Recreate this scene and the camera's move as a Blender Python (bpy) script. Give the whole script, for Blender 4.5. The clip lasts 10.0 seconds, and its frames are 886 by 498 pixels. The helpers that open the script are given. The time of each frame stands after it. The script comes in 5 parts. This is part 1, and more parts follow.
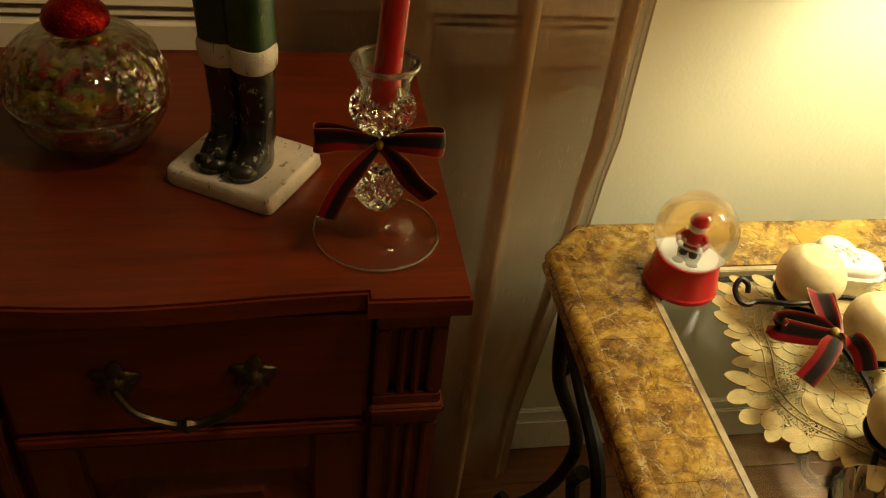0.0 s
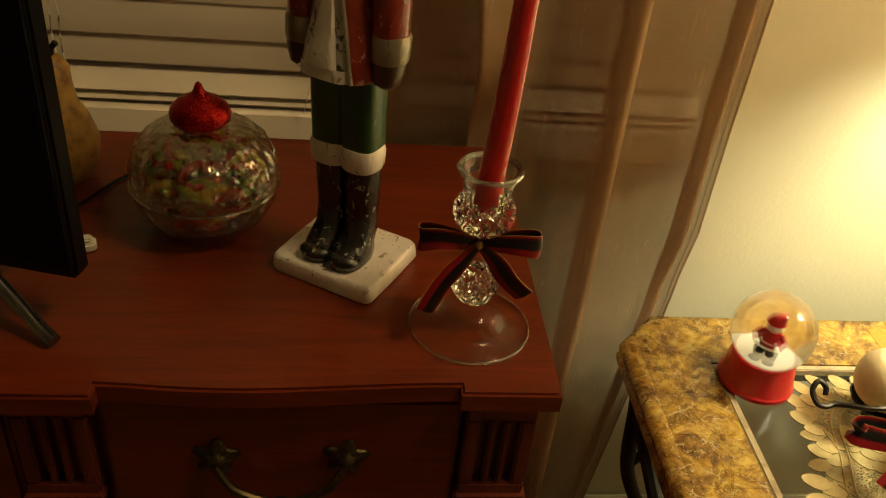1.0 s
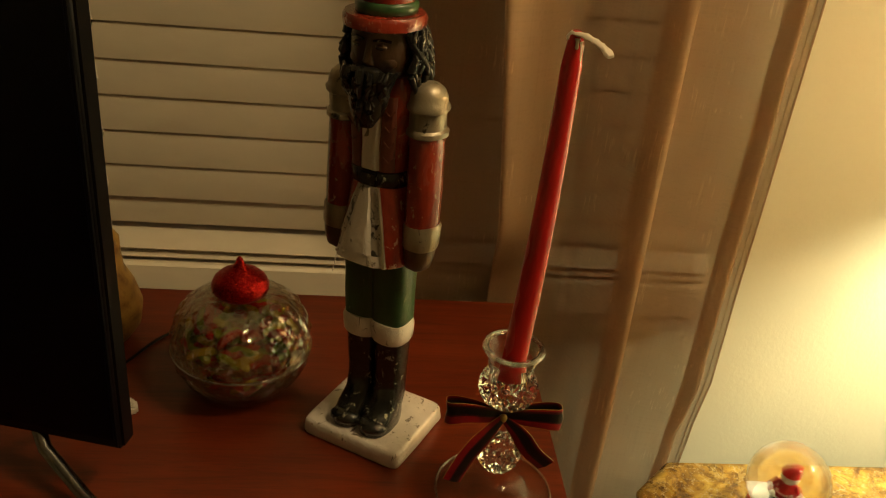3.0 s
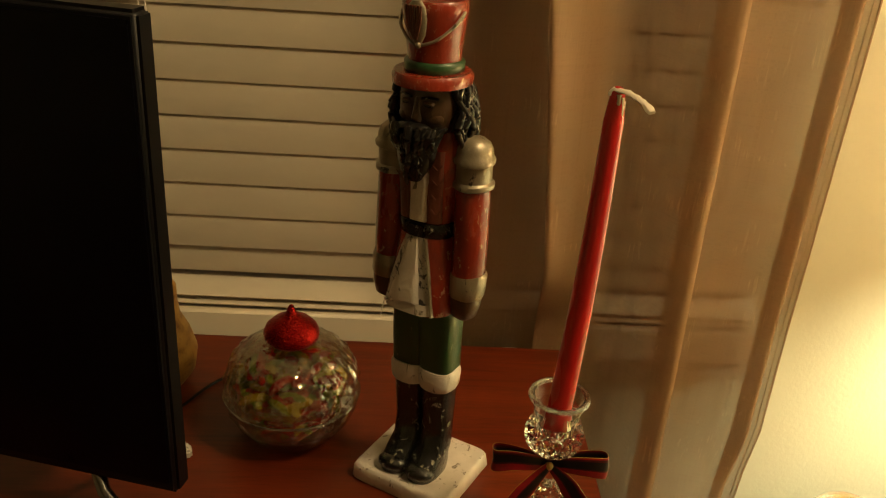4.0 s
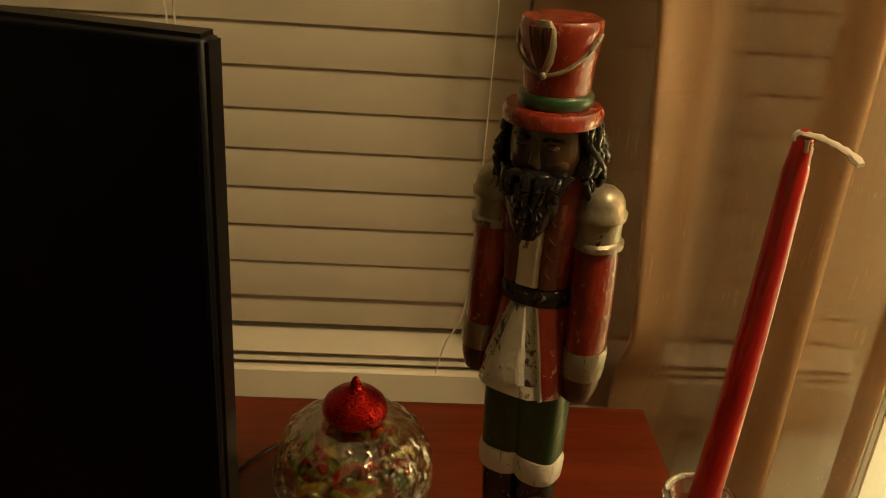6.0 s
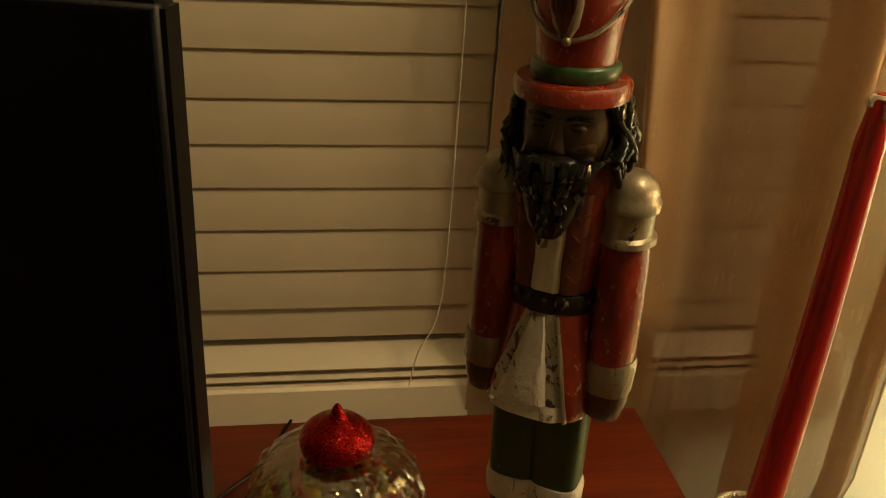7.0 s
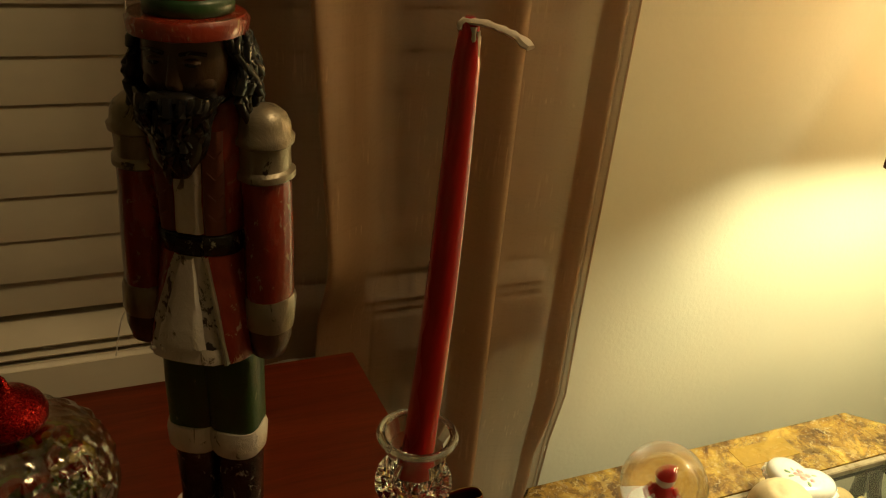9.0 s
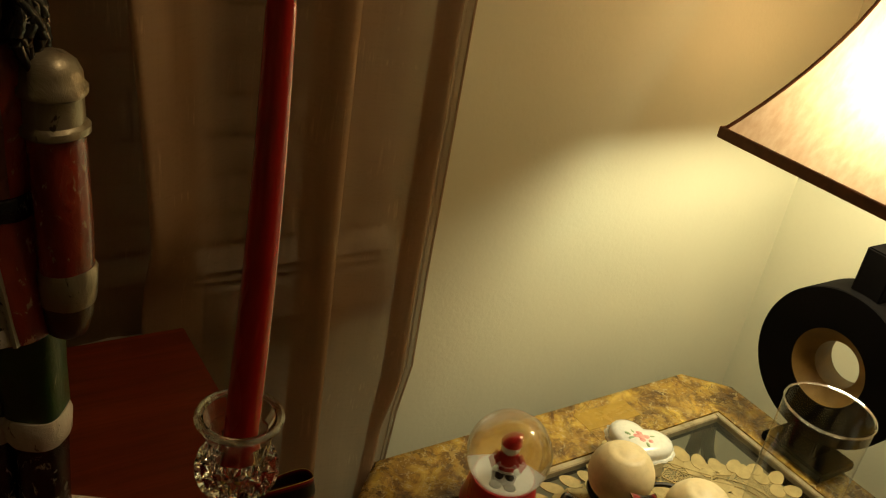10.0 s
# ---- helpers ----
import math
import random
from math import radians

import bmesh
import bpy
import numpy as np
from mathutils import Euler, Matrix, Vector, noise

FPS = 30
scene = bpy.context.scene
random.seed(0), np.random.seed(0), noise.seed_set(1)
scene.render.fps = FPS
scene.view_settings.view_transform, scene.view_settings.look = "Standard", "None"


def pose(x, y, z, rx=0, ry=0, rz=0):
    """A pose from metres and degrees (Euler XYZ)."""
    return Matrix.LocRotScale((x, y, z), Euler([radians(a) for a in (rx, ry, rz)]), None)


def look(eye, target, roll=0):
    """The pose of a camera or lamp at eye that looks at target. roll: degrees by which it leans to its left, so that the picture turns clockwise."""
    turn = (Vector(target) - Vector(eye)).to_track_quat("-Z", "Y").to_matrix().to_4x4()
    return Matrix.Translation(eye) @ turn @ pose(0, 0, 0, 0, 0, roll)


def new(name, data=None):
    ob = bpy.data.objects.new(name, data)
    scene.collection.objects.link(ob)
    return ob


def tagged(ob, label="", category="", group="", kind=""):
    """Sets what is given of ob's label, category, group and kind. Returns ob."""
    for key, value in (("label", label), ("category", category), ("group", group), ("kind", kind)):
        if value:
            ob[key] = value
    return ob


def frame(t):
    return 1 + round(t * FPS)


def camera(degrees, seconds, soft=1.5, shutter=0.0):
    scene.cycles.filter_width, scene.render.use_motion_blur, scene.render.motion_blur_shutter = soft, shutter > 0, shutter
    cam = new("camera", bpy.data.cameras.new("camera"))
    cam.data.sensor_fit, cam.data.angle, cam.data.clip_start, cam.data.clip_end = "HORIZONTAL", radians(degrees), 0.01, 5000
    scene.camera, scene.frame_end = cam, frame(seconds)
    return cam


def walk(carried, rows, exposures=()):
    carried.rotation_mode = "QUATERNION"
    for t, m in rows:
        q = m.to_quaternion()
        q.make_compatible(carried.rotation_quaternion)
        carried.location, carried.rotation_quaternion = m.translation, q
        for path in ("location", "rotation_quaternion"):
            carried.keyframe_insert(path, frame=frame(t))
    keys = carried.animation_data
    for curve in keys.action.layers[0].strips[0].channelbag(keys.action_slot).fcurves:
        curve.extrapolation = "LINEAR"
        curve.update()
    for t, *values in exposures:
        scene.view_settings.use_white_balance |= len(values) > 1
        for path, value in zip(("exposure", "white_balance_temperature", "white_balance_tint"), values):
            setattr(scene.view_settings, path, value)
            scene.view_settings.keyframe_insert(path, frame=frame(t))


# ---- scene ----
cam = camera(54.0, 10.0, soft=1.15)
METRES, EYE, TILT, LEAN, TURN = 0.62, 1.24, 0.0, 0.0, -12.8
ROWS = [
    (0.0, 0.0, 0.0, 0.0, 4.27, -39.11, -5.27),
    (0.5, -0.0371, -0.0046, 0.0276, 7.4, -36.98, -4.9),
    (1.0, -0.0572, -0.0241, 0.0564, 8.53, -35.15, -5.19),
    (1.5, -0.0609, -0.0425, 0.0906, 8.1, -34.24, -6.16),
    (2.0, -0.0557, -0.0285, 0.1286, 8.12, -32.0, -5.86),
    (2.5, -0.0713, -0.0298, 0.1498, 8.29, -30.05, -5.71),
    (3.0, -0.0864, -0.0435, 0.1697, 9.17, -28.25, -4.99),
    (4.5, -0.0896, -0.0681, 0.192, 12.56, -24.87, -3.51),
    (5.0, -0.1214, -0.0459, 0.1836, 12.24, -24.51, -4.46),
    (5.5, -0.1958, 0.032, 0.1768, 11.8, -24.86, -4.53),
    (7.0, -0.3661, 0.2428, 0.1067, 4.17, -25.72, -3.34),
    (7.5, -0.3854, 0.2676, 0.0965, 0.02, -25.92, -4.12),
    (8.0, -0.3739, 0.2646, 0.0949, -1.64, -26.07, -4.26),
    (8.5, -0.3044, 0.2455, 0.0907, -5.66, -26.54, -4.83),
    (9.0, -0.2331, 0.2151, 0.0901, -10.26, -26.52, -5.01),
    (9.5, -0.1871, 0.1977, 0.0902, -13.17, -26.89, -6.05),
    (10.0, -0.1908, 0.2525, 0.0664, -18.69, -27.45, -8.84),
]
walk(cam, [(t, pose(0, 0, EYE, TILT, LEAN, TURN) @ pose(METRES * x, METRES * y, METRES * z, 90 + pitch, roll, yaw)) for t, x, y, z, yaw, pitch, roll in ROWS],
     exposures=[(0.0, 1.72), (1.0, 1.98), (2.5, 2.0), (4.5, 2.46), (5.5, 2.46), (7.0, 2.22), (8.0, 2.05), (9.0, 1.3), (9.5, 1.1), (10.0, 0.54)])

# ---- world and light ----
world = bpy.data.worlds.new("world")
scene.world = world
world.use_nodes = True
world.node_tree.nodes["Background"].inputs[0].default_value = (0.02, 0.02, 0.03, 1)
world.node_tree.nodes["Background"].inputs[1].default_value = 0.3

LAMP = (0.92, 0.65)          # table lamp's axis
bulb = new("lamp_bulb_light", bpy.data.lights.new("lamp_bulb_light", "POINT"))
bulb.data.energy, bulb.data.color, bulb.data.shadow_soft_size = 7.2, (0.98, 0.96, 0.60), 0.065
bulb.matrix_world = pose(LAMP[0] - 0.05, LAMP[1], 1.09)
# added fill below the ceiling to brighten blinds and dresser; no fixture known
fill_light = new("fill_light", bpy.data.lights.new("fill_light", "AREA"))
fill_light.data.energy, fill_light.data.color, fill_light.data.size = 4.1, (1.0, 0.70, 0.34), 0.4
fill_light.matrix_world = look((0.76, 0.26, 2.40), (-0.10, 0.68, 0.9))

# ---- materials ----
def tree(name):
    m = bpy.data.materials.new(name)
    m.use_nodes = True
    nt = m.node_tree
    return m, nt, nt.nodes["Principled BSDF"]


def node(nt, kind, **inputs):
    n = nt.nodes.new(kind)
    for key, value in inputs.items():
        n.inputs[key.replace("_", " ")].default_value = value
    return n


def noise_tex(nt, scale, detail=4.0, stretch=(1, 1, 1), rough=0.55, distort=0.0):
    co = nt.nodes.new("ShaderNodeTexCoord")
    mp = nt.nodes.new("ShaderNodeMapping")
    mp.inputs["Scale"].default_value = stretch
    n = node(nt, "ShaderNodeTexNoise", Scale=scale, Detail=detail, Roughness=rough, Distortion=distort)
    nt.links.new(co.outputs["Object"], mp.inputs["Vector"])
    nt.links.new(mp.outputs["Vector"], n.inputs["Vector"])
    return n.outputs["Fac"]


def ramp(nt, fac, stops):
    r = nt.nodes.new("ShaderNodeValToRGB")
    e = r.color_ramp.elements
    while len(e) < len(stops):
        e.new(0.5)
    for el, (p, c) in zip(e, stops):
        el.position, el.color = p, (*c, 1) if len(c) == 3 else c
    nt.links.new(fac, r.inputs["Fac"])
    return r.outputs["Color"]


def mix(nt, fac, a, b):
    m = nt.nodes.new("ShaderNodeMix")
    m.data_type = "RGBA"
    for sock, v in ((m.inputs[0], fac), (m.inputs[6], a), (m.inputs[7], b)):
        if isinstance(v, (int, float)):
            sock.default_value = v
        elif isinstance(v, tuple):
            sock.default_value = (*v, 1)
        else:
            nt.links.new(v, sock)
    return m.outputs[2]


def bump(nt, bsdf, height, strength=0.3, dist=0.002):
    b = node(nt, "ShaderNodeBump", Strength=strength, Distance=dist)
    nt.links.new(height, b.inputs["Height"])
    nt.links.new(b.outputs["Normal"], bsdf.inputs["Normal"])


def surf(name, c1, c2, scale=20.0, rough=0.5, metal=0.0, fine=200.0, relief=0.15, dist=0.001, coat=0.0, stretch=(1, 1, 1), spec=0.5, speck=0.5):
    m, nt, b = tree(name)
    big = noise_tex(nt, scale, 4, stretch)
    small = noise_tex(nt, fine, 3, stretch)
    col = ramp(nt, big, [(0.35, c1), (0.65, c2)])
    dark = tuple(v * 0.75 for v in c1)
    nt.links.new(mix(nt, ramp(nt, small, [(0.45, (0, 0, 0)), (0.8, (speck,) * 3)]), col, dark), b.inputs["Base Color"])
    nt.links.new(ramp(nt, big, [(0.3, (rough * 0.85,) * 3), (0.7, (min(1, rough * 1.15),) * 3)]), b.inputs["Roughness"])
    b.inputs["Metallic"].default_value = metal
    b.inputs["Coat Weight"].default_value = coat
    b.inputs["Coat Roughness"].default_value = 0.15
    b.inputs["Specular IOR Level"].default_value = spec
    bump(nt, b, small, relief, dist)
    return m


def worn(name, c1, c2, chip, amount=0.62, rough=0.35, scale=55.0, coat=0.4, metal=0.0, relief=0.5):
    """Hand-painted resin: brushy paint with chips where the undercoat shows."""
    m, nt, b = tree(name)
    brush = noise_tex(nt, 40, 5, (1.6, 1.6, 0.5))
    chips = noise_tex(nt, scale, 6, (1.3, 1.3, 0.8), 0.7, 0.6)
    base = ramp(nt, brush, [(0.3, c1), (0.7, c2)])
    cut = ramp(nt, chips, [(amount, (0, 0, 0)), (amount + 0.04, (1, 1, 1))])
    nt.links.new(mix(nt, cut, base, chip), b.inputs["Base Color"])
    nt.links.new(ramp(nt, brush, [(0.3, (rough * 0.8,) * 3), (0.7, (rough * 1.3,) * 3)]), b.inputs["Roughness"])
    b.inputs["Coat Weight"].default_value = coat
    b.inputs["Coat Roughness"].default_value = 0.14
    b.inputs["Metallic"].default_value = metal
    bump(nt, b, chips, relief, 0.0018)
    return m


def wood(name, dark, light, rough, along="x", coat=0.3, scale=9.0):
    m, nt, b = tree(name)
    st = {"x": (0.6, 9, 9), "z": (9, 9, 0.6), "y": (9, 0.6, 9)}[along]
    g = noise_tex(nt, scale, 6, st, 0.65, 0.8)
    f = noise_tex(nt, scale * 9, 3, st)
    big = noise_tex(nt, 3.0, 2)
    col = ramp(nt, g, [(0.25, dark), (0.55, tuple((a + c) / 2 for a, c in zip(dark, light))), (0.8, light)])
    col = mix(nt, ramp(nt, f, [(0.5, (0, 0, 0)), (0.75, (0.45,) * 3)]), col, tuple(v * 0.5 for v in dark))
    col = mix(nt, ramp(nt, big, [(0.4, (0, 0, 0)), (0.7, (0.35,) * 3)]), col, tuple(v * 0.8 for v in dark))
    nt.links.new(col, b.inputs["Base Color"])
    nt.links.new(ramp(nt, big, [(0.3, (rough * 0.85,) * 3), (0.7, (rough * 1.2,) * 3)]), b.inputs["Roughness"])
    b.inputs["Coat Weight"].default_value = coat
    b.inputs["Coat Roughness"].default_value = 0.28
    bump(nt, b, f, 0.12, 0.0006)
    return m


def glass(name, tint, ior):
    m, nt, b = tree(name)
    b.inputs["Base Color"].default_value = (*tint, 1)
    b.inputs["Roughness"].default_value = 0.0
    b.inputs["IOR"].default_value = ior
    b.inputs["Transmission Weight"].default_value = 1.0
    return m


def thin_glass(name, tint, bent=0.0, rim=0.5, base=0.03, cuts=0, ior=1.45):
    """Thin-walled glass: clear, with mirror gloss that grows towards grazing; bent: share of light that is refracted."""
    m, nt, b = tree(name)
    nt.nodes.remove(b)
    clear, gloss, lw, fin, pw, sc = (nt.nodes.new("ShaderNode" + k) for k in ("BsdfTransparent", "BsdfGlossy", "LayerWeight", "MixShader", "Math", "Math"))
    clear.inputs[0].default_value = (*tint, 1)
    gloss.inputs["Roughness"].default_value = 0.03
    pw.operation, pw.inputs[1].default_value = "POWER", 4.0
    sc.operation = "MULTIPLY_ADD"
    sc.inputs[1].default_value, sc.inputs[2].default_value = rim, base
    nt.links.new(lw.outputs["Facing"], pw.inputs[0])
    nt.links.new(pw.outputs[0], sc.inputs[0])
    nt.links.new(sc.outputs[0], fin.inputs[0])
    body = clear.outputs[0]
    if cuts:
        co = nt.nodes.new("ShaderNodeTexCoord")
        v = nt.nodes.new("ShaderNodeTexVoronoi")
        v.inputs["Scale"].default_value = cuts
        bp = node(nt, "ShaderNodeBump", Strength=0.9, Distance=0.003)
        nt.links.new(co.outputs["Object"], v.inputs["Vector"])
        nt.links.new(v.outputs["Distance"], bp.inputs["Height"])
        nt.links.new(bp.outputs[0], gloss.inputs["Normal"])
        nt.links.new(bp.outputs[0], lw.inputs["Normal"])
    if bent:
        gl, mx = nt.nodes.new("ShaderNodeBsdfGlass"), nt.nodes.new("ShaderNodeMixShader")
        gl.inputs["IOR"].default_value = ior
        gl.inputs["Roughness"].default_value = 0.0
        mx.inputs[0].default_value = bent
        nt.links.new(body, mx.inputs[1])
        nt.links.new(gl.outputs[0], mx.inputs[2])
        body = mx.outputs[0]
    nt.links.new(body, fin.inputs[1])
    nt.links.new(gloss.outputs[0], fin.inputs[2])
    nt.links.new(fin.outputs[0], nt.nodes["Material Output"].inputs[0])
    return m


def glitter():
    m, nt, b = tree("red_glitter")
    co = nt.nodes.new("ShaderNodeTexCoord")
    v = nt.nodes.new("ShaderNodeTexVoronoi")
    v.inputs["Scale"].default_value = 1300
    nt.links.new(co.outputs["Object"], v.inputs["Vector"])
    sep = nt.nodes.new("ShaderNodeSeparateColor")
    nt.links.new(v.outputs["Color"], sep.inputs[0])
    nt.links.new(ramp(nt, sep.outputs[0], [(0.0, (0.26, 0.002, 0.002)), (0.75, (0.46, 0.005, 0.004)), (1.0, (0.75, 0.05, 0.03))]), b.inputs["Base Color"])
    nt.links.new(ramp(nt, sep.outputs[1], [(0.0, (0.15,) * 3), (1.0, (0.5,) * 3)]), b.inputs["Roughness"])
    b.inputs["Metallic"].default_value = 0.85
    bump(nt, b, v.outputs["Distance"], 0.32, 0.0008)
    return m


def lace_net():
    """Fine net: threads with open meshes between them."""
    m, nt, b = tree("lace_net")
    co = nt.nodes.new("ShaderNodeTexCoord")
    v = nt.nodes.new("ShaderNodeTexVoronoi")
    v.feature = "DISTANCE_TO_EDGE"
    v.inputs["Scale"].default_value = 330
    nt.links.new(co.outputs["Object"], v.inputs["Vector"])
    dense = noise_tex(nt, 45, 3)
    th = nt.nodes.new("ShaderNodeMath")
    th.operation = "MULTIPLY"
    th.inputs[1].default_value = 0.32
    nt.links.new(dense, th.inputs[0])
    cut = nt.nodes.new("ShaderNodeMath")
    cut.operation = "LESS_THAN"
    nt.links.new(v.outputs["Distance"], cut.inputs[0])
    nt.links.new(th.outputs[0], cut.inputs[1])
    b.inputs["Base Color"].default_value = (0.34, 0.25, 0.10, 1)
    b.inputs["Roughness"].default_value = 0.8
    nt.links.new(cut.outputs[0], b.inputs["Alpha"])
    return m


def marble():
    """Brecciated golden-brown stone with a web of pale veins; each stone of the border has a tone of its own."""
    m, nt, b = tree("marble")
    info = nt.nodes.new("ShaderNodeObjectInfo")
    co = nt.nodes.new("ShaderNodeTexCoord")

    def warped(scale, amount, seed):
        w = node(nt, "ShaderNodeTexNoise", Scale=scale, Detail=4.0, Roughness=0.6)
        off = nt.nodes.new("ShaderNodeVectorMath")
        off.inputs[1].default_value = (seed, seed * 0.7, seed * 0.3)
        nt.links.new(co.outputs["Object"], off.inputs[0])
        nt.links.new(off.outputs[0], w.inputs["Vector"])
        add = nt.nodes.new("ShaderNodeVectorMath")
        add.operation = "MULTIPLY_ADD"
        add.inputs[1].default_value = (amount,) * 3
        nt.links.new(w.outputs["Color"], add.inputs[0])
        nt.links.new(off.outputs[0], add.inputs[2])
        return add.outputs[0]

    cloud = ramp(nt, noise_tex(nt, 30, 7, (1, 1, 1), 0.68, 0.8), [(0.32, (0.055, 0.024, 0.008)), (0.42, (0.20, 0.095, 0.018)), (0.52, (0.42, 0.235, 0.034)), (0.64, (0.62, 0.41, 0.075))])
    vor = nt.nodes.new("ShaderNodeTexVoronoi")
    vor.inputs["Scale"].default_value = 95
    nt.links.new(warped(38.0, 0.035, 0.0), vor.inputs["Vector"])
    tone = nt.nodes.new("ShaderNodeSeparateColor")
    nt.links.new(vor.outputs["Color"], tone.inputs[0])
    chips = ramp(nt, tone.outputs[0], [(0.0, (0.055, 0.026, 0.010)), (0.3, (0.16, 0.075, 0.016)), (0.7, (0.34, 0.19, 0.033)), (1.0, (0.50, 0.34, 0.11))])
    col = mix(nt, ramp(nt, noise_tex(nt, 22, 5, (1, 1, 1), 0.6, 0.6), [(0.45, (0, 0, 0)), (0.60, (0.75,) * 3)]), cloud, chips)
    # thin pale veins at two scales, broken up
    for scale, width, seed, hide in ((30, 0.030, 3.0, 0.53), (64, 0.060, 7.0, 0.56)):
        edge = nt.nodes.new("ShaderNodeTexVoronoi")
        edge.feature = "DISTANCE_TO_EDGE"
        edge.inputs["Scale"].default_value = scale
        nt.links.new(warped(50.0, 0.022, seed), edge.inputs["Vector"])
        seam = ramp(nt, edge.outputs["Distance"], [(width * 0.3, (0.85,) * 3), (width, (0, 0, 0))])
        where = ramp(nt, noise_tex(nt, scale * 0.6, 4, (1, 1, 1), 0.6, seed), [(hide - 0.05, (0, 0, 0)), (hide + 0.07, (1, 1, 1))])
        both = nt.nodes.new("ShaderNodeMix")
        both.data_type, both.blend_type = "RGBA", "MULTIPLY"
        both.inputs[0].default_value = 1
        nt.links.new(seam, both.inputs[6])
        nt.links.new(where, both.inputs[7])
        col = mix(nt, both.outputs[2], col, (0.60, 0.47, 0.24))
    dark = node(nt, "ShaderNodeTexNoise", Scale=13.0, Detail=5.0, Roughness=0.7, Distortion=1.4)
    nt.links.new(co.outputs["Object"], dark.inputs["Vector"])
    col = mix(nt, ramp(nt, dark.outputs["Fac"], [(0.485, (0, 0, 0)), (0.5, (0.7,) * 3), (0.515, (0, 0, 0))]), col, (0.06, 0.03, 0.012))
    soft = noise_tex(nt, 26, 5, (1, 1, 1), 0.6, 0.6)
    plain = ramp(nt, info.outputs["Random"], [(0.76, (0, 0, 0)), (0.77, (0.82,) * 3)])
    col = mix(nt, plain, col, mix(nt, soft, (0.30, 0.16, 0.018), (0.56, 0.35, 0.045)))
    shade = ramp(nt, info.outputs["Random"], [(0.0, (0.75,) * 3), (0.35, (1.0,) * 3), (0.6, (0.85,) * 3), (1.0, (1.0,) * 3)])
    mul = nt.nodes.new("ShaderNodeMix")
    mul.data_type, mul.blend_type = "RGBA", "MULTIPLY"
    mul.inputs[0].default_value = 1
    nt.links.new(col, mul.inputs[6])
    nt.links.new(shade, mul.inputs[7])
    nt.links.new(mul.outputs[2], b.inputs["Base Color"])
    nt.links.new(ramp(nt, soft, [(0.3, (0.16,) * 3), (0.7, (0.34,) * 3)]), b.inputs["Roughness"])
    bump(nt, b, soft, 0.2, 0.001)
    return m


def sheer(name, colour, lowest, highest):
    """Thin woven voile: part see-through, part scattering, with slubs along and across the threads."""
    m, nt, b = tree(name)
    nt.nodes.remove(b)
    out = nt.nodes["Material Output"]
    blot = noise_tex(nt, 9, 3, (1, 1, 0.5), 0.5, 0.3)
    warp = noise_tex(nt, 260, 2, (1, 0.3, 0.02), 0.6)
    weft = noise_tex(nt, 300, 2, (0.05, 0.05, 1), 0.6)
    slub = noise_tex(nt, 330, 3, (1, 0.4, 0.07), 0.6, 0.2)
    col = ramp(nt, blot, [(0.3, tuple(v * 0.88 for v in colour)), (0.7, colour)])
    threads = mix(nt, 0.5, warp, weft)
    col = mix(nt, ramp(nt, threads, [(0.42, (0, 0, 0)), (0.60, (0.4,) * 3)]), col, tuple(v * 0.6 for v in colour))
    # sheen on patches of slubs, put into the colour and the cover
    shine = ramp(nt, slub, [(0.52, (0, 0, 0)), (0.72, (0.8,) * 3)])
    patch = ramp(nt, noise_tex(nt, 12, 3, (1, 1, 0.9), 0.6, 1.2), [(0.56, (0, 0, 0)), (0.64, (1, 1, 1))])
    both = nt.nodes.new("ShaderNodeMix")
    both.data_type, both.blend_type = "RGBA", "MULTIPLY"
    both.inputs[0].default_value = 1
    nt.links.new(shine, both.inputs[6])
    nt.links.new(patch, both.inputs[7])
    col = mix(nt, both.outputs[2], col, tuple(min(1, v * 1.15) for v in colour))
    dif, tra, clear = nt.nodes.new("ShaderNodeBsdfDiffuse"), nt.nodes.new("ShaderNodeBsdfTranslucent"), nt.nodes.new("ShaderNodeBsdfTransparent")
    nt.links.new(col, dif.inputs[0])
    nt.links.new(col, tra.inputs[0])
    cloth = nt.nodes.new("ShaderNodeMixShader")
    cloth.inputs[0].default_value = 0.16
    nt.links.new(dif.outputs[0], cloth.inputs[1])
    nt.links.new(tra.outputs[0], cloth.inputs[2])
    sh = nt.nodes.new("ShaderNodeBsdfGlossy")
    sh.inputs["Roughness"].default_value = 0.42
    sh.inputs[0].default_value = (0.8, 0.72, 0.6, 1)
    silky = nt.nodes.new("ShaderNodeMixShader")
    silky.inputs[0].default_value = 0.07
    nt.links.new(cloth.outputs[0], silky.inputs[1])
    nt.links.new(sh.outputs[0], silky.inputs[2])
    cover = ramp(nt, blot, [(0.3, (lowest,) * 3), (0.7, (highest,) * 3)])
    cover = mix(nt, ramp(nt, threads, [(0.38, (0.35,) * 3), (0.55, (0, 0, 0))]), cover, (lowest * 0.6,) * 3)
    cover = mix(nt, both.outputs[2], cover, (0.86,) * 3)
    fin = nt.nodes.new("ShaderNodeMixShader")
    nt.links.new(cover, fin.inputs[0])
    nt.links.new(clear.outputs[0], fin.inputs[1])
    nt.links.new(silky.outputs[0], fin.inputs[2])
    nt.links.new(fin.outputs[0], out.inputs[0])
    return m


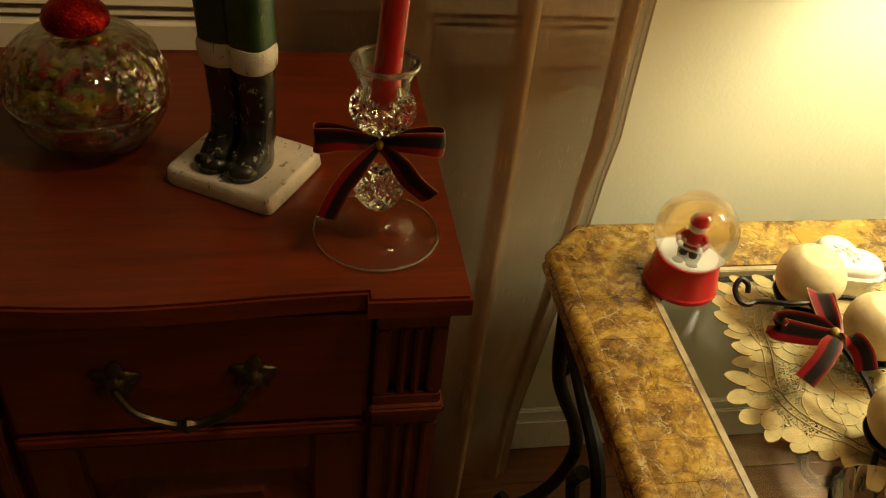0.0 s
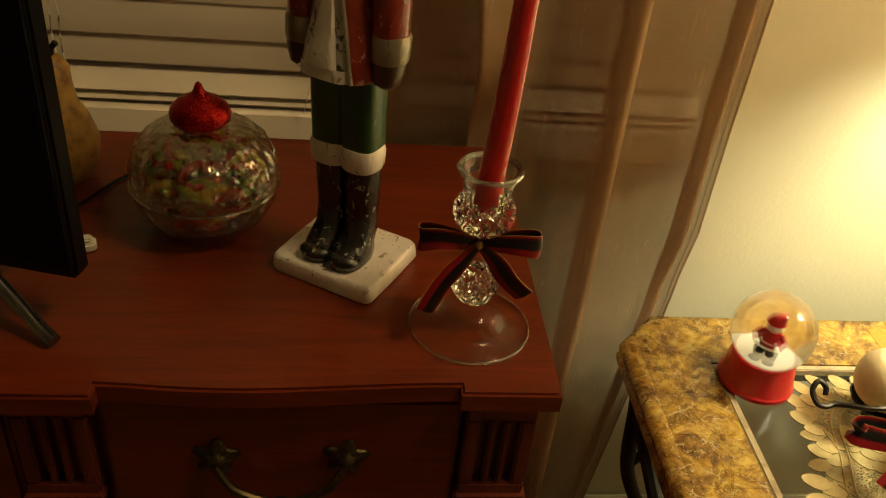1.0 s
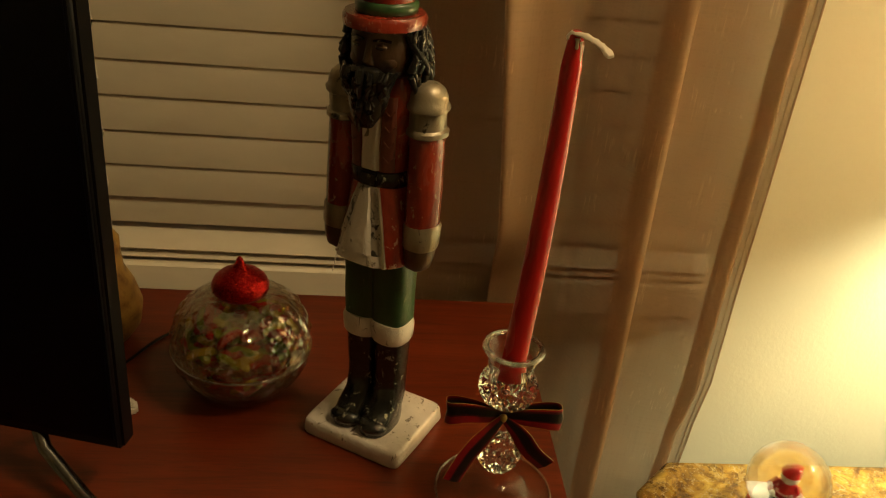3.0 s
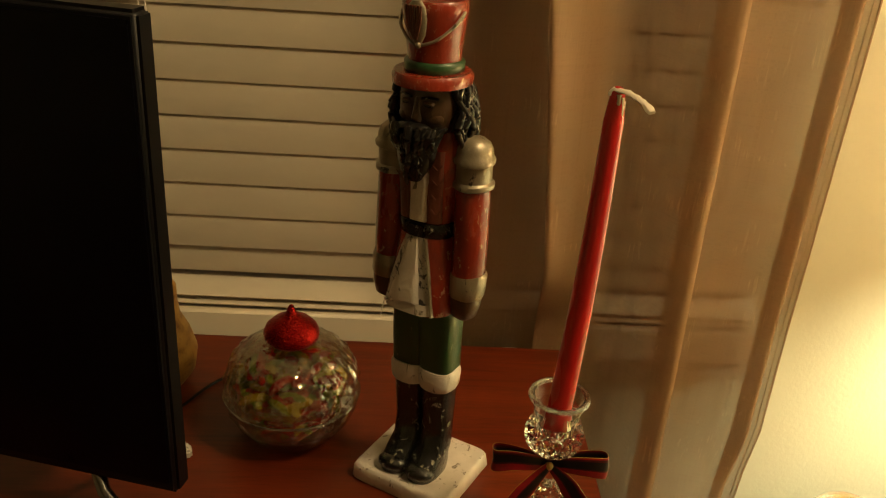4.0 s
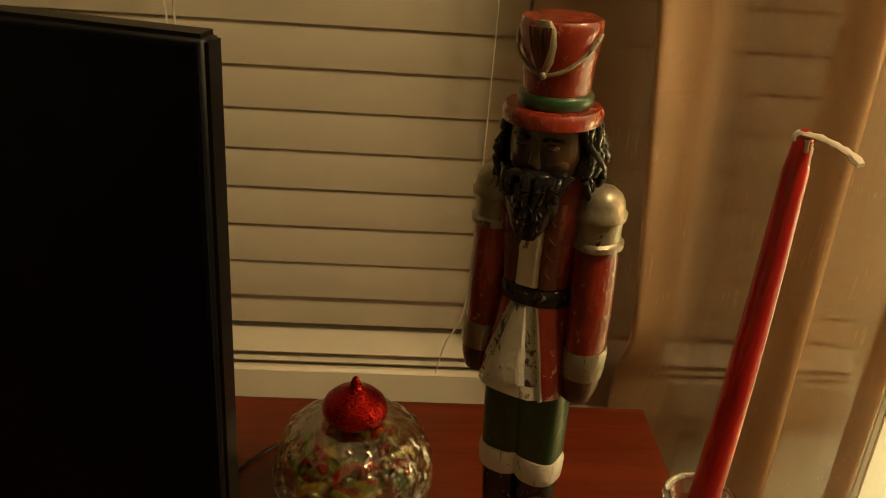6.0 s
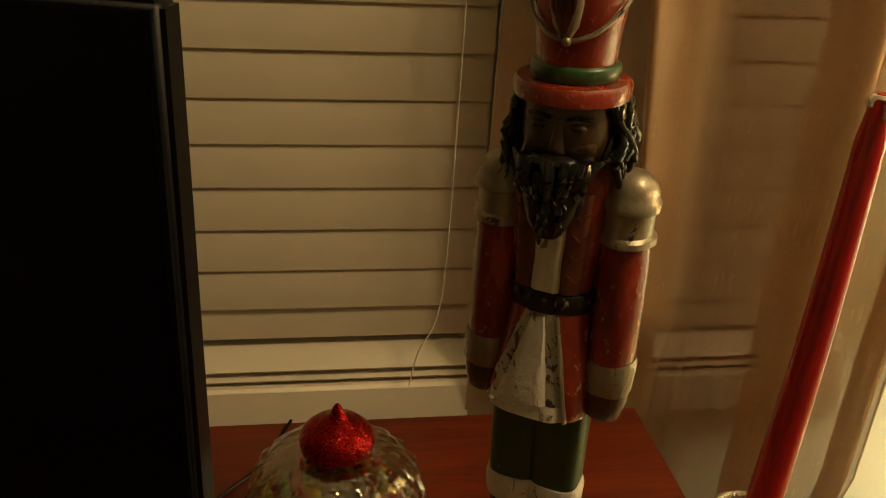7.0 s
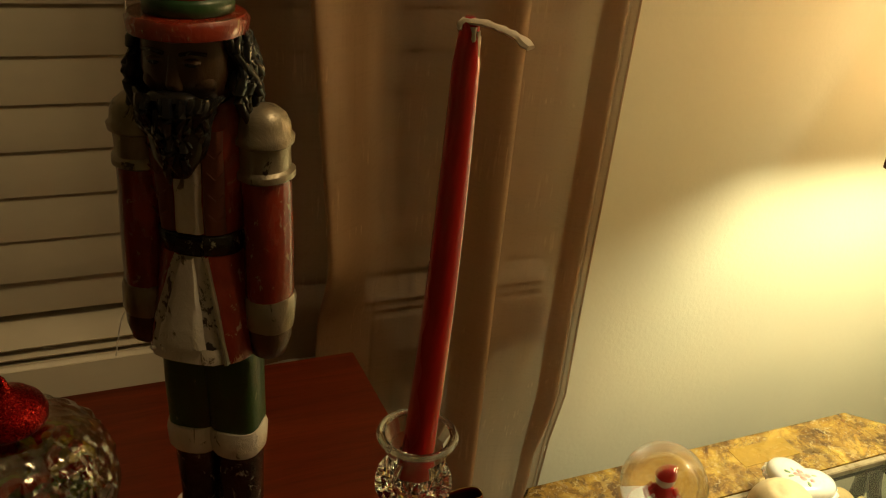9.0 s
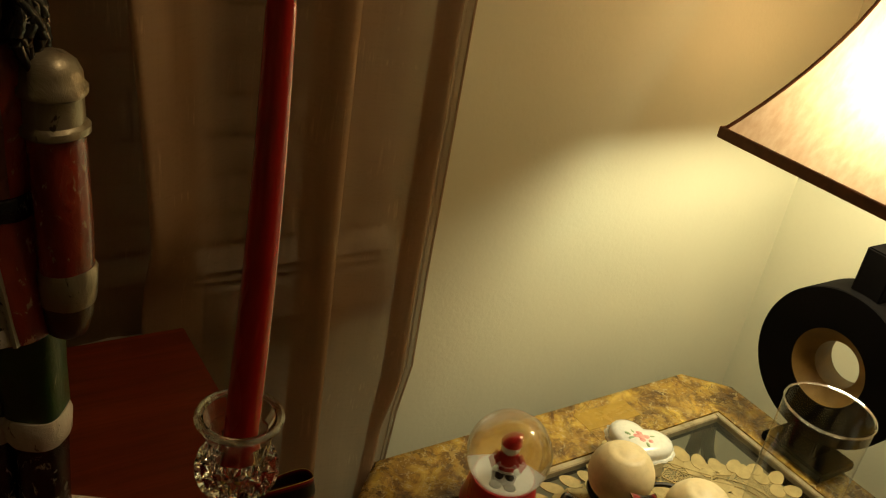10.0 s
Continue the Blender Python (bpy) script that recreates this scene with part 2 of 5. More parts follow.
def shade_cloth():
    m, nt, b = tree("shade_cloth")
    nt.nodes.remove(b)
    out = nt.nodes["Material Output"]
    slub = noise_tex(nt, 120, 3, (1, 1, 0.15))
    col = ramp(nt, slub, [(0.35, (0.50, 0.33, 0.22)), (0.65, (0.58, 0.40, 0.28))])
    dif, tra = nt.nodes.new("ShaderNodeBsdfDiffuse"), nt.nodes.new("ShaderNodeBsdfTranslucent")
    nt.links.new(col, dif.inputs[0])
    nt.links.new(col, tra.inputs[0])
    fin = nt.nodes.new("ShaderNodeMixShader")
    fin.inputs[0].default_value = 0.50
    nt.links.new(dif.outputs[0], fin.inputs[1])
    nt.links.new(tra.outputs[0], fin.inputs[2])
    nt.links.new(fin.outputs[0], out.inputs[0])
    return m


def plaid():
    """Ribbon of red and black silk with gold edges: bands across the ribbon's width."""
    m, nt, b = tree("plaid_ribbon")
    uv = nt.nodes.new("ShaderNodeUVMap")
    sep = nt.nodes.new("ShaderNodeSeparateXYZ")
    nt.links.new(uv.outputs[0], sep.inputs[0])
    red, black = (0.22, 0.006, 0.010), (0.008, 0.006, 0.006)
    r = nt.nodes.new("ShaderNodeValToRGB")
    r.color_ramp.interpolation = "CONSTANT"
    e = r.color_ramp.elements
    stops = [(0.0, (0.30, 0.20, 0.05)), (0.016, red), (0.34, (0.05, 0.004, 0.005)), (0.42, black), (0.80, (0.06, 0.004, 0.005)), (0.90, red), (0.984, (0.30, 0.20, 0.05))]
    while len(e) < len(stops):
        e.new(0.5)
    for el, (p, c) in zip(e, stops):
        el.position, el.color = p, (*c, 1)
    nt.links.new(sep.outputs[1], r.inputs[0])
    wav = noise_tex(nt, 300, 2)
    nt.links.new(mix(nt, ramp(nt, wav, [(0.5, (0, 0, 0)), (0.8, (0.4,) * 3)]), r.outputs[0], black), b.inputs["Base Color"])
    b.inputs["Roughness"].default_value = 0.32
    b.inputs["Specular IOR Level"].default_value = 0.35
    bump(nt, b, wav, 0.15, 0.0005)
    return m


MAT = {
    "wall": surf("painted_wall", (0.64, 0.61, 0.46), (0.68, 0.65, 0.49), 3.0, 0.7, fine=170, relief=0.22, dist=0.0015, speck=0.06),
    "ceiling": surf("ceiling_paint", (0.75, 0.73, 0.68), (0.78, 0.76, 0.71), 4, 0.8),
    "trim": surf("white_trim", (0.72, 0.69, 0.62), (0.78, 0.75, 0.68), 8, 0.4, relief=0.05),
    "slat": surf("blind_vinyl", (0.64, 0.585, 0.47), (0.70, 0.645, 0.525), 6, 0.42, fine=120, relief=0.06, stretch=(0.3, 1, 1), speck=0.12),
    "floor": wood("floor_wood", (0.10, 0.030, 0.008), (0.26, 0.095, 0.030), 0.32, "x", 0.3),
    "cherry": wood("cherry_wood", (0.080, 0.010, 0.0025), (0.23, 0.036, 0.007), 0.33, "x", 0.22),
    "cherry_up": wood("cherry_upright", (0.085, 0.013, 0.0035), (0.19, 0.036, 0.009), 0.4, "z", 0.15),
    "brass": surf("aged_brass", (0.05, 0.036, 0.018), (0.11, 0.085, 0.04), 60, 0.42, 0.9, relief=0.3),
    "black_plastic": surf("black_plastic", (0.0025, 0.0025, 0.004), (0.004, 0.004, 0.006), 20, 0.4, relief=0.05, spec=0.25),
    "screen": surf("dark_screen", (0.0008, 0.0008, 0.004), (0.001, 0.001, 0.005), 3, 0.3, fine=400, relief=0.0, spec=0.15),
    "dish_glass": thin_glass("dish_glass", (0.95, 0.94, 0.84), 0.10, 1.0, 0.19, 85, 1.45),
    "globe_glass": thin_glass("globe_glass", (0.985, 0.98, 0.96), 0.62, 0.6, 0.03, 0, 1.33),
    "rim_glass": thin_glass("rim_glass", (0.93, 0.92, 0.89), 0.25, 0.8, 0.22),
    "foot_glass": thin_glass("foot_glass", (0.97, 0.965, 0.95), 0.0, 0.30, 0.02),
    "dark_chrome": surf("dark_chrome", (0.16, 0.155, 0.15), (0.24, 0.23, 0.22), 50, 0.2, 1.0, relief=0.05),
    "glass": thin_glass("clear_glass", (0.985, 0.98, 0.965), 0.0, 0.85),
    "crystal": glass("crystal_glass", (1.0, 0.99, 0.96), 1.36),
    "pane": thin_glass("pane_glass", (0.96, 0.975, 0.96)),
    "night": surf("night_outside", (0.004, 0.004, 0.006), (0.006, 0.006, 0.008), 1, 0.9),
    "wax_red": surf("red_wax", (0.50, 0.012, 0.012), (0.60, 0.02, 0.018), 14, 0.26, fine=90, relief=0.15, coat=0.5, stretch=(1, 1, 0.25)),
    "wick": surf("candle_wick", (0.70, 0.62, 0.50), (0.8, 0.72, 0.60), 200, 0.8),
    "wax_cream": surf("cream_wax", (0.68, 0.52, 0.28), (0.74, 0.60, 0.36), 30, 0.5, fine=130, relief=0.2),
    "foil_red": glitter(),
    "iron": surf("dark_iron", (0.018, 0.014, 0.011), (0.035, 0.026, 0.02), 40, 0.45, 0.7, relief=0.25),
    "lamp_black": surf("dark_espresso_paint", (0.003, 0.0025, 0.0025), (0.005, 0.004, 0.004), 15, 0.7, relief=0.0, spec=0.03),
    "lamp_gold": surf("gold_leaf_paint", (0.12, 0.062, 0.010), (0.19, 0.105, 0.02), 40, 0.55, 0.2, fine=160, relief=0.1),
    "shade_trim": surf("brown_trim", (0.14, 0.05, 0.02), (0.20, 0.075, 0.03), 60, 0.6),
    "red_gloss": surf("red_lacquer", (0.46, 0.012, 0.016), (0.52, 0.018, 0.02), 10, 0.3, relief=0.03, coat=0.3),
    "snow": surf("white_snow", (0.75, 0.75, 0.72), (0.85, 0.85, 0.82), 90, 0.7, relief=0.4),
    "porcelain": surf("white_porcelain", (0.80, 0.77, 0.70), (0.84, 0.81, 0.74), 12, 0.18, relief=0.02, coat=0.5),
    "rose": surf("rose_paint", (0.72, 0.26, 0.24), (0.80, 0.44, 0.38), 160, 0.3),
    "leaf": surf("leaf_paint", (0.16, 0.28, 0.12), (0.28, 0.38, 0.2), 160, 0.3),
    "lace": surf("cream_lace", (0.38, 0.28, 0.11), (0.50, 0.38, 0.17), 60, 0.8, fine=500, relief=0.5),
    "gourd": surf("dried_gourd", (0.17, 0.075, 0.012), (0.50, 0.30, 0.07), 70, 0.5, fine=140, relief=0.3),
    "ribbon": plaid(),
    "gold_thread": surf("gold_thread", (0.5, 0.36, 0.1), (0.65, 0.48, 0.16), 200, 0.35, 0.8),
    "marble": marble(),
    "pale_strip": surf("pale_strip", (0.30, 0.23, 0.13), (0.46, 0.37, 0.23), 35, 0.3, fine=120, relief=0.1),
    "lace_net": lace_net(),
    "sheer": sheer("sheer_voile", (0.47, 0.285, 0.15), 0.66, 0.76),
    "shade": shade_cloth(),
    "white_plastic": surf("white_plastic", (0.6, 0.57, 0.5), (0.66, 0.63, 0.56), 20, 0.4),
    "candy_red": surf("red_wrapper", (0.45, 0.015, 0.008), (0.6, 0.03, 0.015), 60, 0.25, 0.1, coat=0.6),
    "candy_gold": surf("gold_wrapper", (0.62, 0.45, 0.03), (0.75, 0.58, 0.06), 60, 0.25, 0.2, coat=0.6),
    "candy_green": surf("green_wrapper", (0.22, 0.30, 0.015), (0.40, 0.44, 0.03), 60, 0.25, 0.1, coat=0.6),
}
STATUE = [
    worn("worn_white", (0.68, 0.63, 0.58), (0.82, 0.77, 0.71), (0.20, 0.16, 0.125), 0.595, 0.34, 75.0, relief=0.9),
    worn("worn_black", (0.003, 0.003, 0.0035), (0.007, 0.007, 0.007), (0.36, 0.35, 0.28), 0.598, 0.15, 110.0, 0.7, relief=0.7),
    worn("worn_green", (0.015, 0.055, 0.018), (0.03, 0.095, 0.03), (0.18, 0.22, 0.13), 0.64),
    worn("worn_red", (0.19, 0.015, 0.007), (0.38, 0.040, 0.015), (0.46, 0.22, 0.12), 0.60, 0.24, 110.0, 0.8),
    worn("worn_silver", (0.26, 0.22, 0.16), (0.42, 0.37, 0.28), (0.06, 0.045, 0.03), 0.60, 0.36, metal=0.55),
    worn("worn_brown", (0.055, 0.027, 0.013), (0.095, 0.050, 0.024), (0.03, 0.017, 0.010), 0.62, 0.3, coat=0.6),
    worn("dark_hair", (0.004, 0.004, 0.0045), (0.009, 0.009, 0.010), (0.05, 0.05, 0.045), 0.70, 0.28, coat=0.45, relief=0.25),
    worn("stippled_white", (0.46, 0.42, 0.38), (0.60, 0.55, 0.50), (0.06, 0.05, 0.045), 0.535, 0.4, 130.0),
    worn("worn_plum", (0.13, 0.035, 0.022), (0.19, 0.06, 0.035), (0.30, 0.22, 0.14), 0.68),
]
WHITE, BLACK, GREEN, RED, SILVER, BROWN, HAIR, STIPPLE, PLUM = range(9)


# ---- mesh helpers ----
def finish(name, bm, materials, parent=None, label="", smooth=True, angle=40):
    me = bpy.data.meshes.new(name)
    bmesh.ops.recalc_face_normals(bm, faces=bm.faces)
    for e in bm.edges:
        e.smooth = not (len(e.link_faces) == 2 and e.calc_face_angle(0) > radians(angle))
    for f in bm.faces:
        f.smooth = smooth
    bm.to_mesh(me)
    bm.free()
    for m in materials if isinstance(materials, (list, tuple)) else [materials]:
        me.materials.append(m)
    ob = new(name, me)
    if parent:
        ob.parent = parent
    if label:
        ob["label"] = label
    return ob


def part(name, bm, material, parent, label="", angle=40):
    return finish(name, bm, material, parent, label, angle=angle)


def empty(name, m, label, category, group="", kind=""):
    ob = new(name)
    ob.matrix_world = m
    return tagged(ob, label, category, group, kind)


def box(bm, x0, x1, y0, y1, z0, z1, bevel=0.0, mi=0, seg=2):
    r = bmesh.ops.create_cube(bm, size=1)
    bmesh.ops.scale(bm, vec=(x1 - x0, y1 - y0, z1 - z0), verts=r["verts"])
    bmesh.ops.translate(bm, vec=((x0 + x1) / 2, (y0 + y1) / 2, (z0 + z1) / 2), verts=r["verts"])
    fs = {f for v in r["verts"] for f in v.link_faces}
    for f in fs:
        f.material_index = mi
    if bevel:
        bmesh.ops.bevel(bm, geom=list({e for f in fs for e in f.edges}), offset=bevel, segments=seg, affect="EDGES", material=mi)


def loft(bm, rings, n=28, mi=0, p=2.0, caps=True):
    """rings: (z, cx, cy, rx, ry) upwards; p: 2 an ellipse, more a rounded box."""
    rows = []
    for z, cx, cy, rx, ry in rings:
        row = []
        for i in range(n):
            a = 2 * math.pi * i / n
            c, s = math.cos(a), math.sin(a)
            row.append(bm.verts.new((cx + rx * math.copysign(abs(c) ** (2 / p), c), cy + ry * math.copysign(abs(s) ** (2 / p), s), z)))
        rows.append(row)
    for a, b in zip(rows, rows[1:]):
        for i in range(n):
            bm.faces.new((a[i], a[(i + 1) % n], b[(i + 1) % n], b[i])).material_index = mi
    if caps:
        bm.faces.new(rows[0][::-1]).material_index = mi
        bm.faces.new(rows[-1]).material_index = mi
    return rows


def lathe(bm, profile, n=40, mi=0, cx=0.0, cy=0.0, caps=True):
    return loft(bm, [(z, cx, cy, max(r, 1e-4), max(r, 1e-4)) for r, z in profile], n, mi, caps=caps)


def shell(bm, profile, n=48):
    """A closed ring of profile points (r, z) turned about z: vessels with an inside and an outside."""
    rows = [[bm.verts.new((r * math.cos(2 * math.pi * i / n), r * math.sin(2 * math.pi * i / n), z)) for i in range(n)] for r, z in profile]
    for a, b in zip(rows, rows[1:]):
        for i in range(n):
            bm.faces.new((a[i], a[(i + 1) % n], b[(i + 1) % n], b[i]))
    bm.faces.new(rows[0])
    bm.faces.new(rows[-1])
    return rows


def tube(bm, pts, r, n=8, mi=0, taper=None, flat=1.0):
    pts = [Vector(q) for q in pts]
    rows = []
    up = Vector((0, 0, 1))
    for k, q in enumerate(pts):
        d = (pts[min(k + 1, len(pts) - 1)] - pts[max(k - 1, 0)]).normalized()
        a = d.cross(up)
        if a.length < 0.05:
            a = d.cross(Vector((1, 0, 0)))
        a.normalize()
        c = d.cross(a)
        rr = r * (taper[k] if taper else 1)
        rows.append([bm.verts.new(q + rr * (math.cos(2 * math.pi * i / n) * a + flat * math.sin(2 * math.pi * i / n) * c)) for i in range(n)])
    for a, b in zip(rows, rows[1:]):
        for i in range(n):
            bm.faces.new((a[i], a[(i + 1) % n], b[(i + 1) % n], b[i])).material_index = mi
    bm.faces.new(rows[0][::-1]).material_index = mi
    bm.faces.new(rows[-1]).material_index = mi


def smooth_path(pts, steps=6):
    """Catmull-Rom through the points."""
    v = [Vector(q) for q in pts]
    v = [2 * v[0] - v[1]] + v + [2 * v[-1] - v[-2]]
    out = []
    for a, b, c, d in zip(v, v[1:], v[2:], v[3:]):
        for s in range(steps):
            t = s / steps
            out.append(0.5 * (2 * b + (c - a) * t + (2 * a - 5 * b + 4 * c - d) * t * t + (3 * b - a - 3 * c + d) * t ** 3))
    out.append(v[-2])
    return out


def blob(bm, c, r, mi=0, u=14, v=9):
    q = bmesh.ops.create_uvsphere(bm, u_segments=u, v_segments=v, radius=1)
    bmesh.ops.scale(bm, vec=r if isinstance(r, tuple) else (r, r, r), verts=q["verts"])
    bmesh.ops.translate(bm, vec=c, verts=q["verts"])
    for f in {f for w in q["verts"] for f in w.link_faces}:
        f.material_index = mi


def structure(name, bm, material, label, category, angle=40):
    return tagged(finish(name, bm, material, angle=angle), label, category, kind="structure")


# ---- the room ----
WALL_Y, RIGHT_X, LEFT_X, FRONT_Y, CEIL = 0.945, 1.15, -2.4, -2.6, 2.45
WIN = (-1.15, 0.388, 0.742, 2.05)   # opening in the back wall: x0, x1, z0, z1

bm = bmesh.new()
box(bm, LEFT_X - 0.1, WIN[0], WALL_Y, WALL_Y + 0.12, 0, CEIL)
box(bm, WIN[1], RIGHT_X + 0.1, WALL_Y, WALL_Y + 0.12, 0, CEIL)
box(bm, WIN[0], WIN[1], WALL_Y, WALL_Y + 0.12, 0, WIN[2])
box(bm, WIN[0], WIN[1], WALL_Y, WALL_Y + 0.12, WIN[3], CEIL)
structure("wall_north", bm, MAT["wall"], "cream painted wall with fine orange-peel texture", "wall")
for name, b in (("wall_east", (RIGHT_X, RIGHT_X + 0.1, FRONT_Y, WALL_Y)), ("wall_west", (LEFT_X - 0.1, LEFT_X, FRONT_Y, WALL_Y)), ("wall_south", (LEFT_X - 0.1, RIGHT_X + 0.1, FRONT_Y - 0.1, FRONT_Y))):
    bm = bmesh.new()
    box(bm, *b, 0, CEIL)
    structure(name, bm, MAT["wall"], "plain cream painted wall", "wall")
bm = bmesh.new()
box(bm, LEFT_X - 0.1, RIGHT_X + 0.1, FRONT_Y - 0.1, WALL_Y + 0.12, CEIL, CEIL + 0.1)
structure("ceiling", bm, MAT["ceiling"], "plain off-white ceiling", "ceiling")
bm = bmesh.new()
box(bm, LEFT_X - 0.1, RIGHT_X + 0.1, FRONT_Y - 0.1, WALL_Y + 0.12, -0.05, -0.006)
floor = structure("floor", bm, MAT["floor"], "reddish brown hardwood plank floor", "floor")
bm = bmesh.new()
box(bm, LEFT_X, RIGHT_X, WALL_Y - 0.014, WALL_Y - 0.0005, 0, 0.075, 0.003)
box(bm, LEFT_X, RIGHT_X, WALL_Y - 0.011, WALL_Y - 0.0005, 0.0755, 0.1, 0.003)
structure("baseboard", bm, MAT["trim"], "white moulded baseboard along the wall", "baseboard")

# window: frame, mullion, two dark panes, sill
window = tagged(new("window_1"), "double window with white frame, dark night outside", "window", kind="structure")
fy0, fy1 = WALL_Y + 0.05, WALL_Y + 0.09
bm = bmesh.new()
for b in ((WIN[0], WIN[0] + 0.04, WIN[2], WIN[3]), (WIN[1] - 0.04, WIN[1], WIN[2], WIN[3]), (WIN[0] + 0.04, WIN[1] - 0.04, WIN[2], WIN[2] + 0.04), (WIN[0] + 0.04, WIN[1] - 0.04, WIN[3] - 0.04, WIN[3])):
    box(bm, b[0], b[1], fy0, fy1, b[2], b[3], 0.003)
part("window_frame", bm, MAT["trim"], window)
bm = bmesh.new()
box(bm, -0.0235, 0.0235, WALL_Y - 0.020, fy1 - 0.001, 0.7755, WIN[3] - 0.002, 0.003)
part("mullion", bm, MAT["trim"], window)
for x0, x1 in ((WIN[0] + 0.041, -0.015), (0.021, WIN[1] - 0.041)):
    bm = bmesh.new()
    box(bm, x0, x1, fy0 + 0.015, fy0 + 0.019, WIN[2] + 0.041, WIN[3] - 0.041)
    part("pane", bm, MAT["pane"], window)
bm = bmesh.new()
box(bm, WIN[0] - 0.03, WIN[1] + 0.02, 0.8965, WALL_Y + 0.0495, 0.748, 0.775, 0.004, 0, 3)
part("window_sill", bm, MAT["trim"], window, "white painted sill")
bm = bmesh.new()
box(bm, WIN[0] - 0.5, WIN[1] + 0.5, WALL_Y + 0.35, WALL_Y + 0.37, -0.006, CEIL)
structure("backdrop", bm, MAT["night"], "dark night outside the window", "backdrop")


def blind(x0, x1, cords, label):
    ob = empty("window_blind", pose(0, 0, 0), label, "blind", "window blinds")
    y = WALL_Y - 0.022
    rng = random.Random(int(1000 * (x0 + 9)))

    def slat(z, tilt, back=0.0):
        bm = bmesh.new()
        n = 7
        rows = []
        for side in (0.0008, -0.0008):
            for k in range(n):
                u = (k / (n - 1) - 0.5) * 0.0455
                bow = 0.0018 * (1 - (u / 0.0228) ** 2)
                rows.append([(xx, u, bow + side) for xx in (x0, x1)])
        v = [[bm.verts.new(c) for c in r] for r in rows]
        for k in range(n - 1):
            bm.faces.new((v[k][0], v[k][1], v[k + 1][1], v[k + 1][0]))
            bm.faces.new((v[n + k][0], v[n + k][1], v[n + k + 1][1], v[n + k + 1][0]))
        for k in (0, n - 1):
            bm.faces.new((v[k][0], v[k][1], v[n + k][1], v[n + k][0]))
        for j in (0, 1):
            bm.faces.new([v[k][j] for k in range(n)] + [v[n + k][j] for k in range(n - 1, -1, -1)])
        bmesh.ops.rotate(bm, matrix=Matrix.Rotation(radians(tilt), 3, "X"), verts=bm.verts)
        bmesh.ops.translate(bm, vec=(0, y + back, z), verts=bm.verts)
        part("slat", bm, MAT["slat"], ob, angle=60)

    z = 0.9155
    while z < 1.98:
        slat(z + rng.uniform(-0.0006, 0.0006), 85.0 + rng.uniform(-0.6, 0.6))
        z += 0.0406
    # the last slats lie half open on the rail
    slat(0.8815, 83, 0.003)
    slat(0.8560, 76, 0.013)
    slat(0.8450, 30)
    slat(0.8315, 20)
    bm = bmesh.new()
    box(bm, x0, x1, y - 0.0255, y - 0.0095, 0.7755, 0.8185, 0.004, 0, 3)
    for v in bm.verts:
        v.co.y -= (0.8185 - v.co.z) * 0.28
    part("bottom_rail", bm, MAT["slat"], ob, "tilted flat bottom rail")
    bm = bmesh.new()
    box(bm, x0, x1, y - 0.02, y + 0.022, 1.99, 2.045, 0.003)
    part("head_rail", bm, MAT["slat"], ob)
    for cx in cords:
        for dx in (-0.004, 0.004):
            bm = bmesh.new()
            pts = [(cx + dx + 0.0015 * math.sin(k * 2.1 + dx * 900), y - 0.0265 - 0.002 * (k % 2), 0.8190 + 1.170 * k / 58) for k in range(59)]
            tube(bm, pts, 0.0009, 5)
            part("ladder_cord", bm, MAT["trim"], ob)
    return ob


blind_left = blind(-1.10, -0.024, (-0.345, -0.93), "closed cream faux-wood slatted blind in the window")
bm = bmesh.new()
tube(bm, smooth_path([(-0.055, 0.893, 1.99), (-0.056, 0.893, 1.4), (-0.058, 0.892, 1.0), (-0.064, 0.890, 0.90), (-0.080, 0.890, 0.86), (-0.088, 0.889, 0.822)], 8), 0.0007, 6)
part("lift_cord", bm, MAT["trim"], blind_left)
blind_right = blind(0.024, 0.380, (0.10, 0.30), "closed cream faux-wood blind behind sheer curtain")


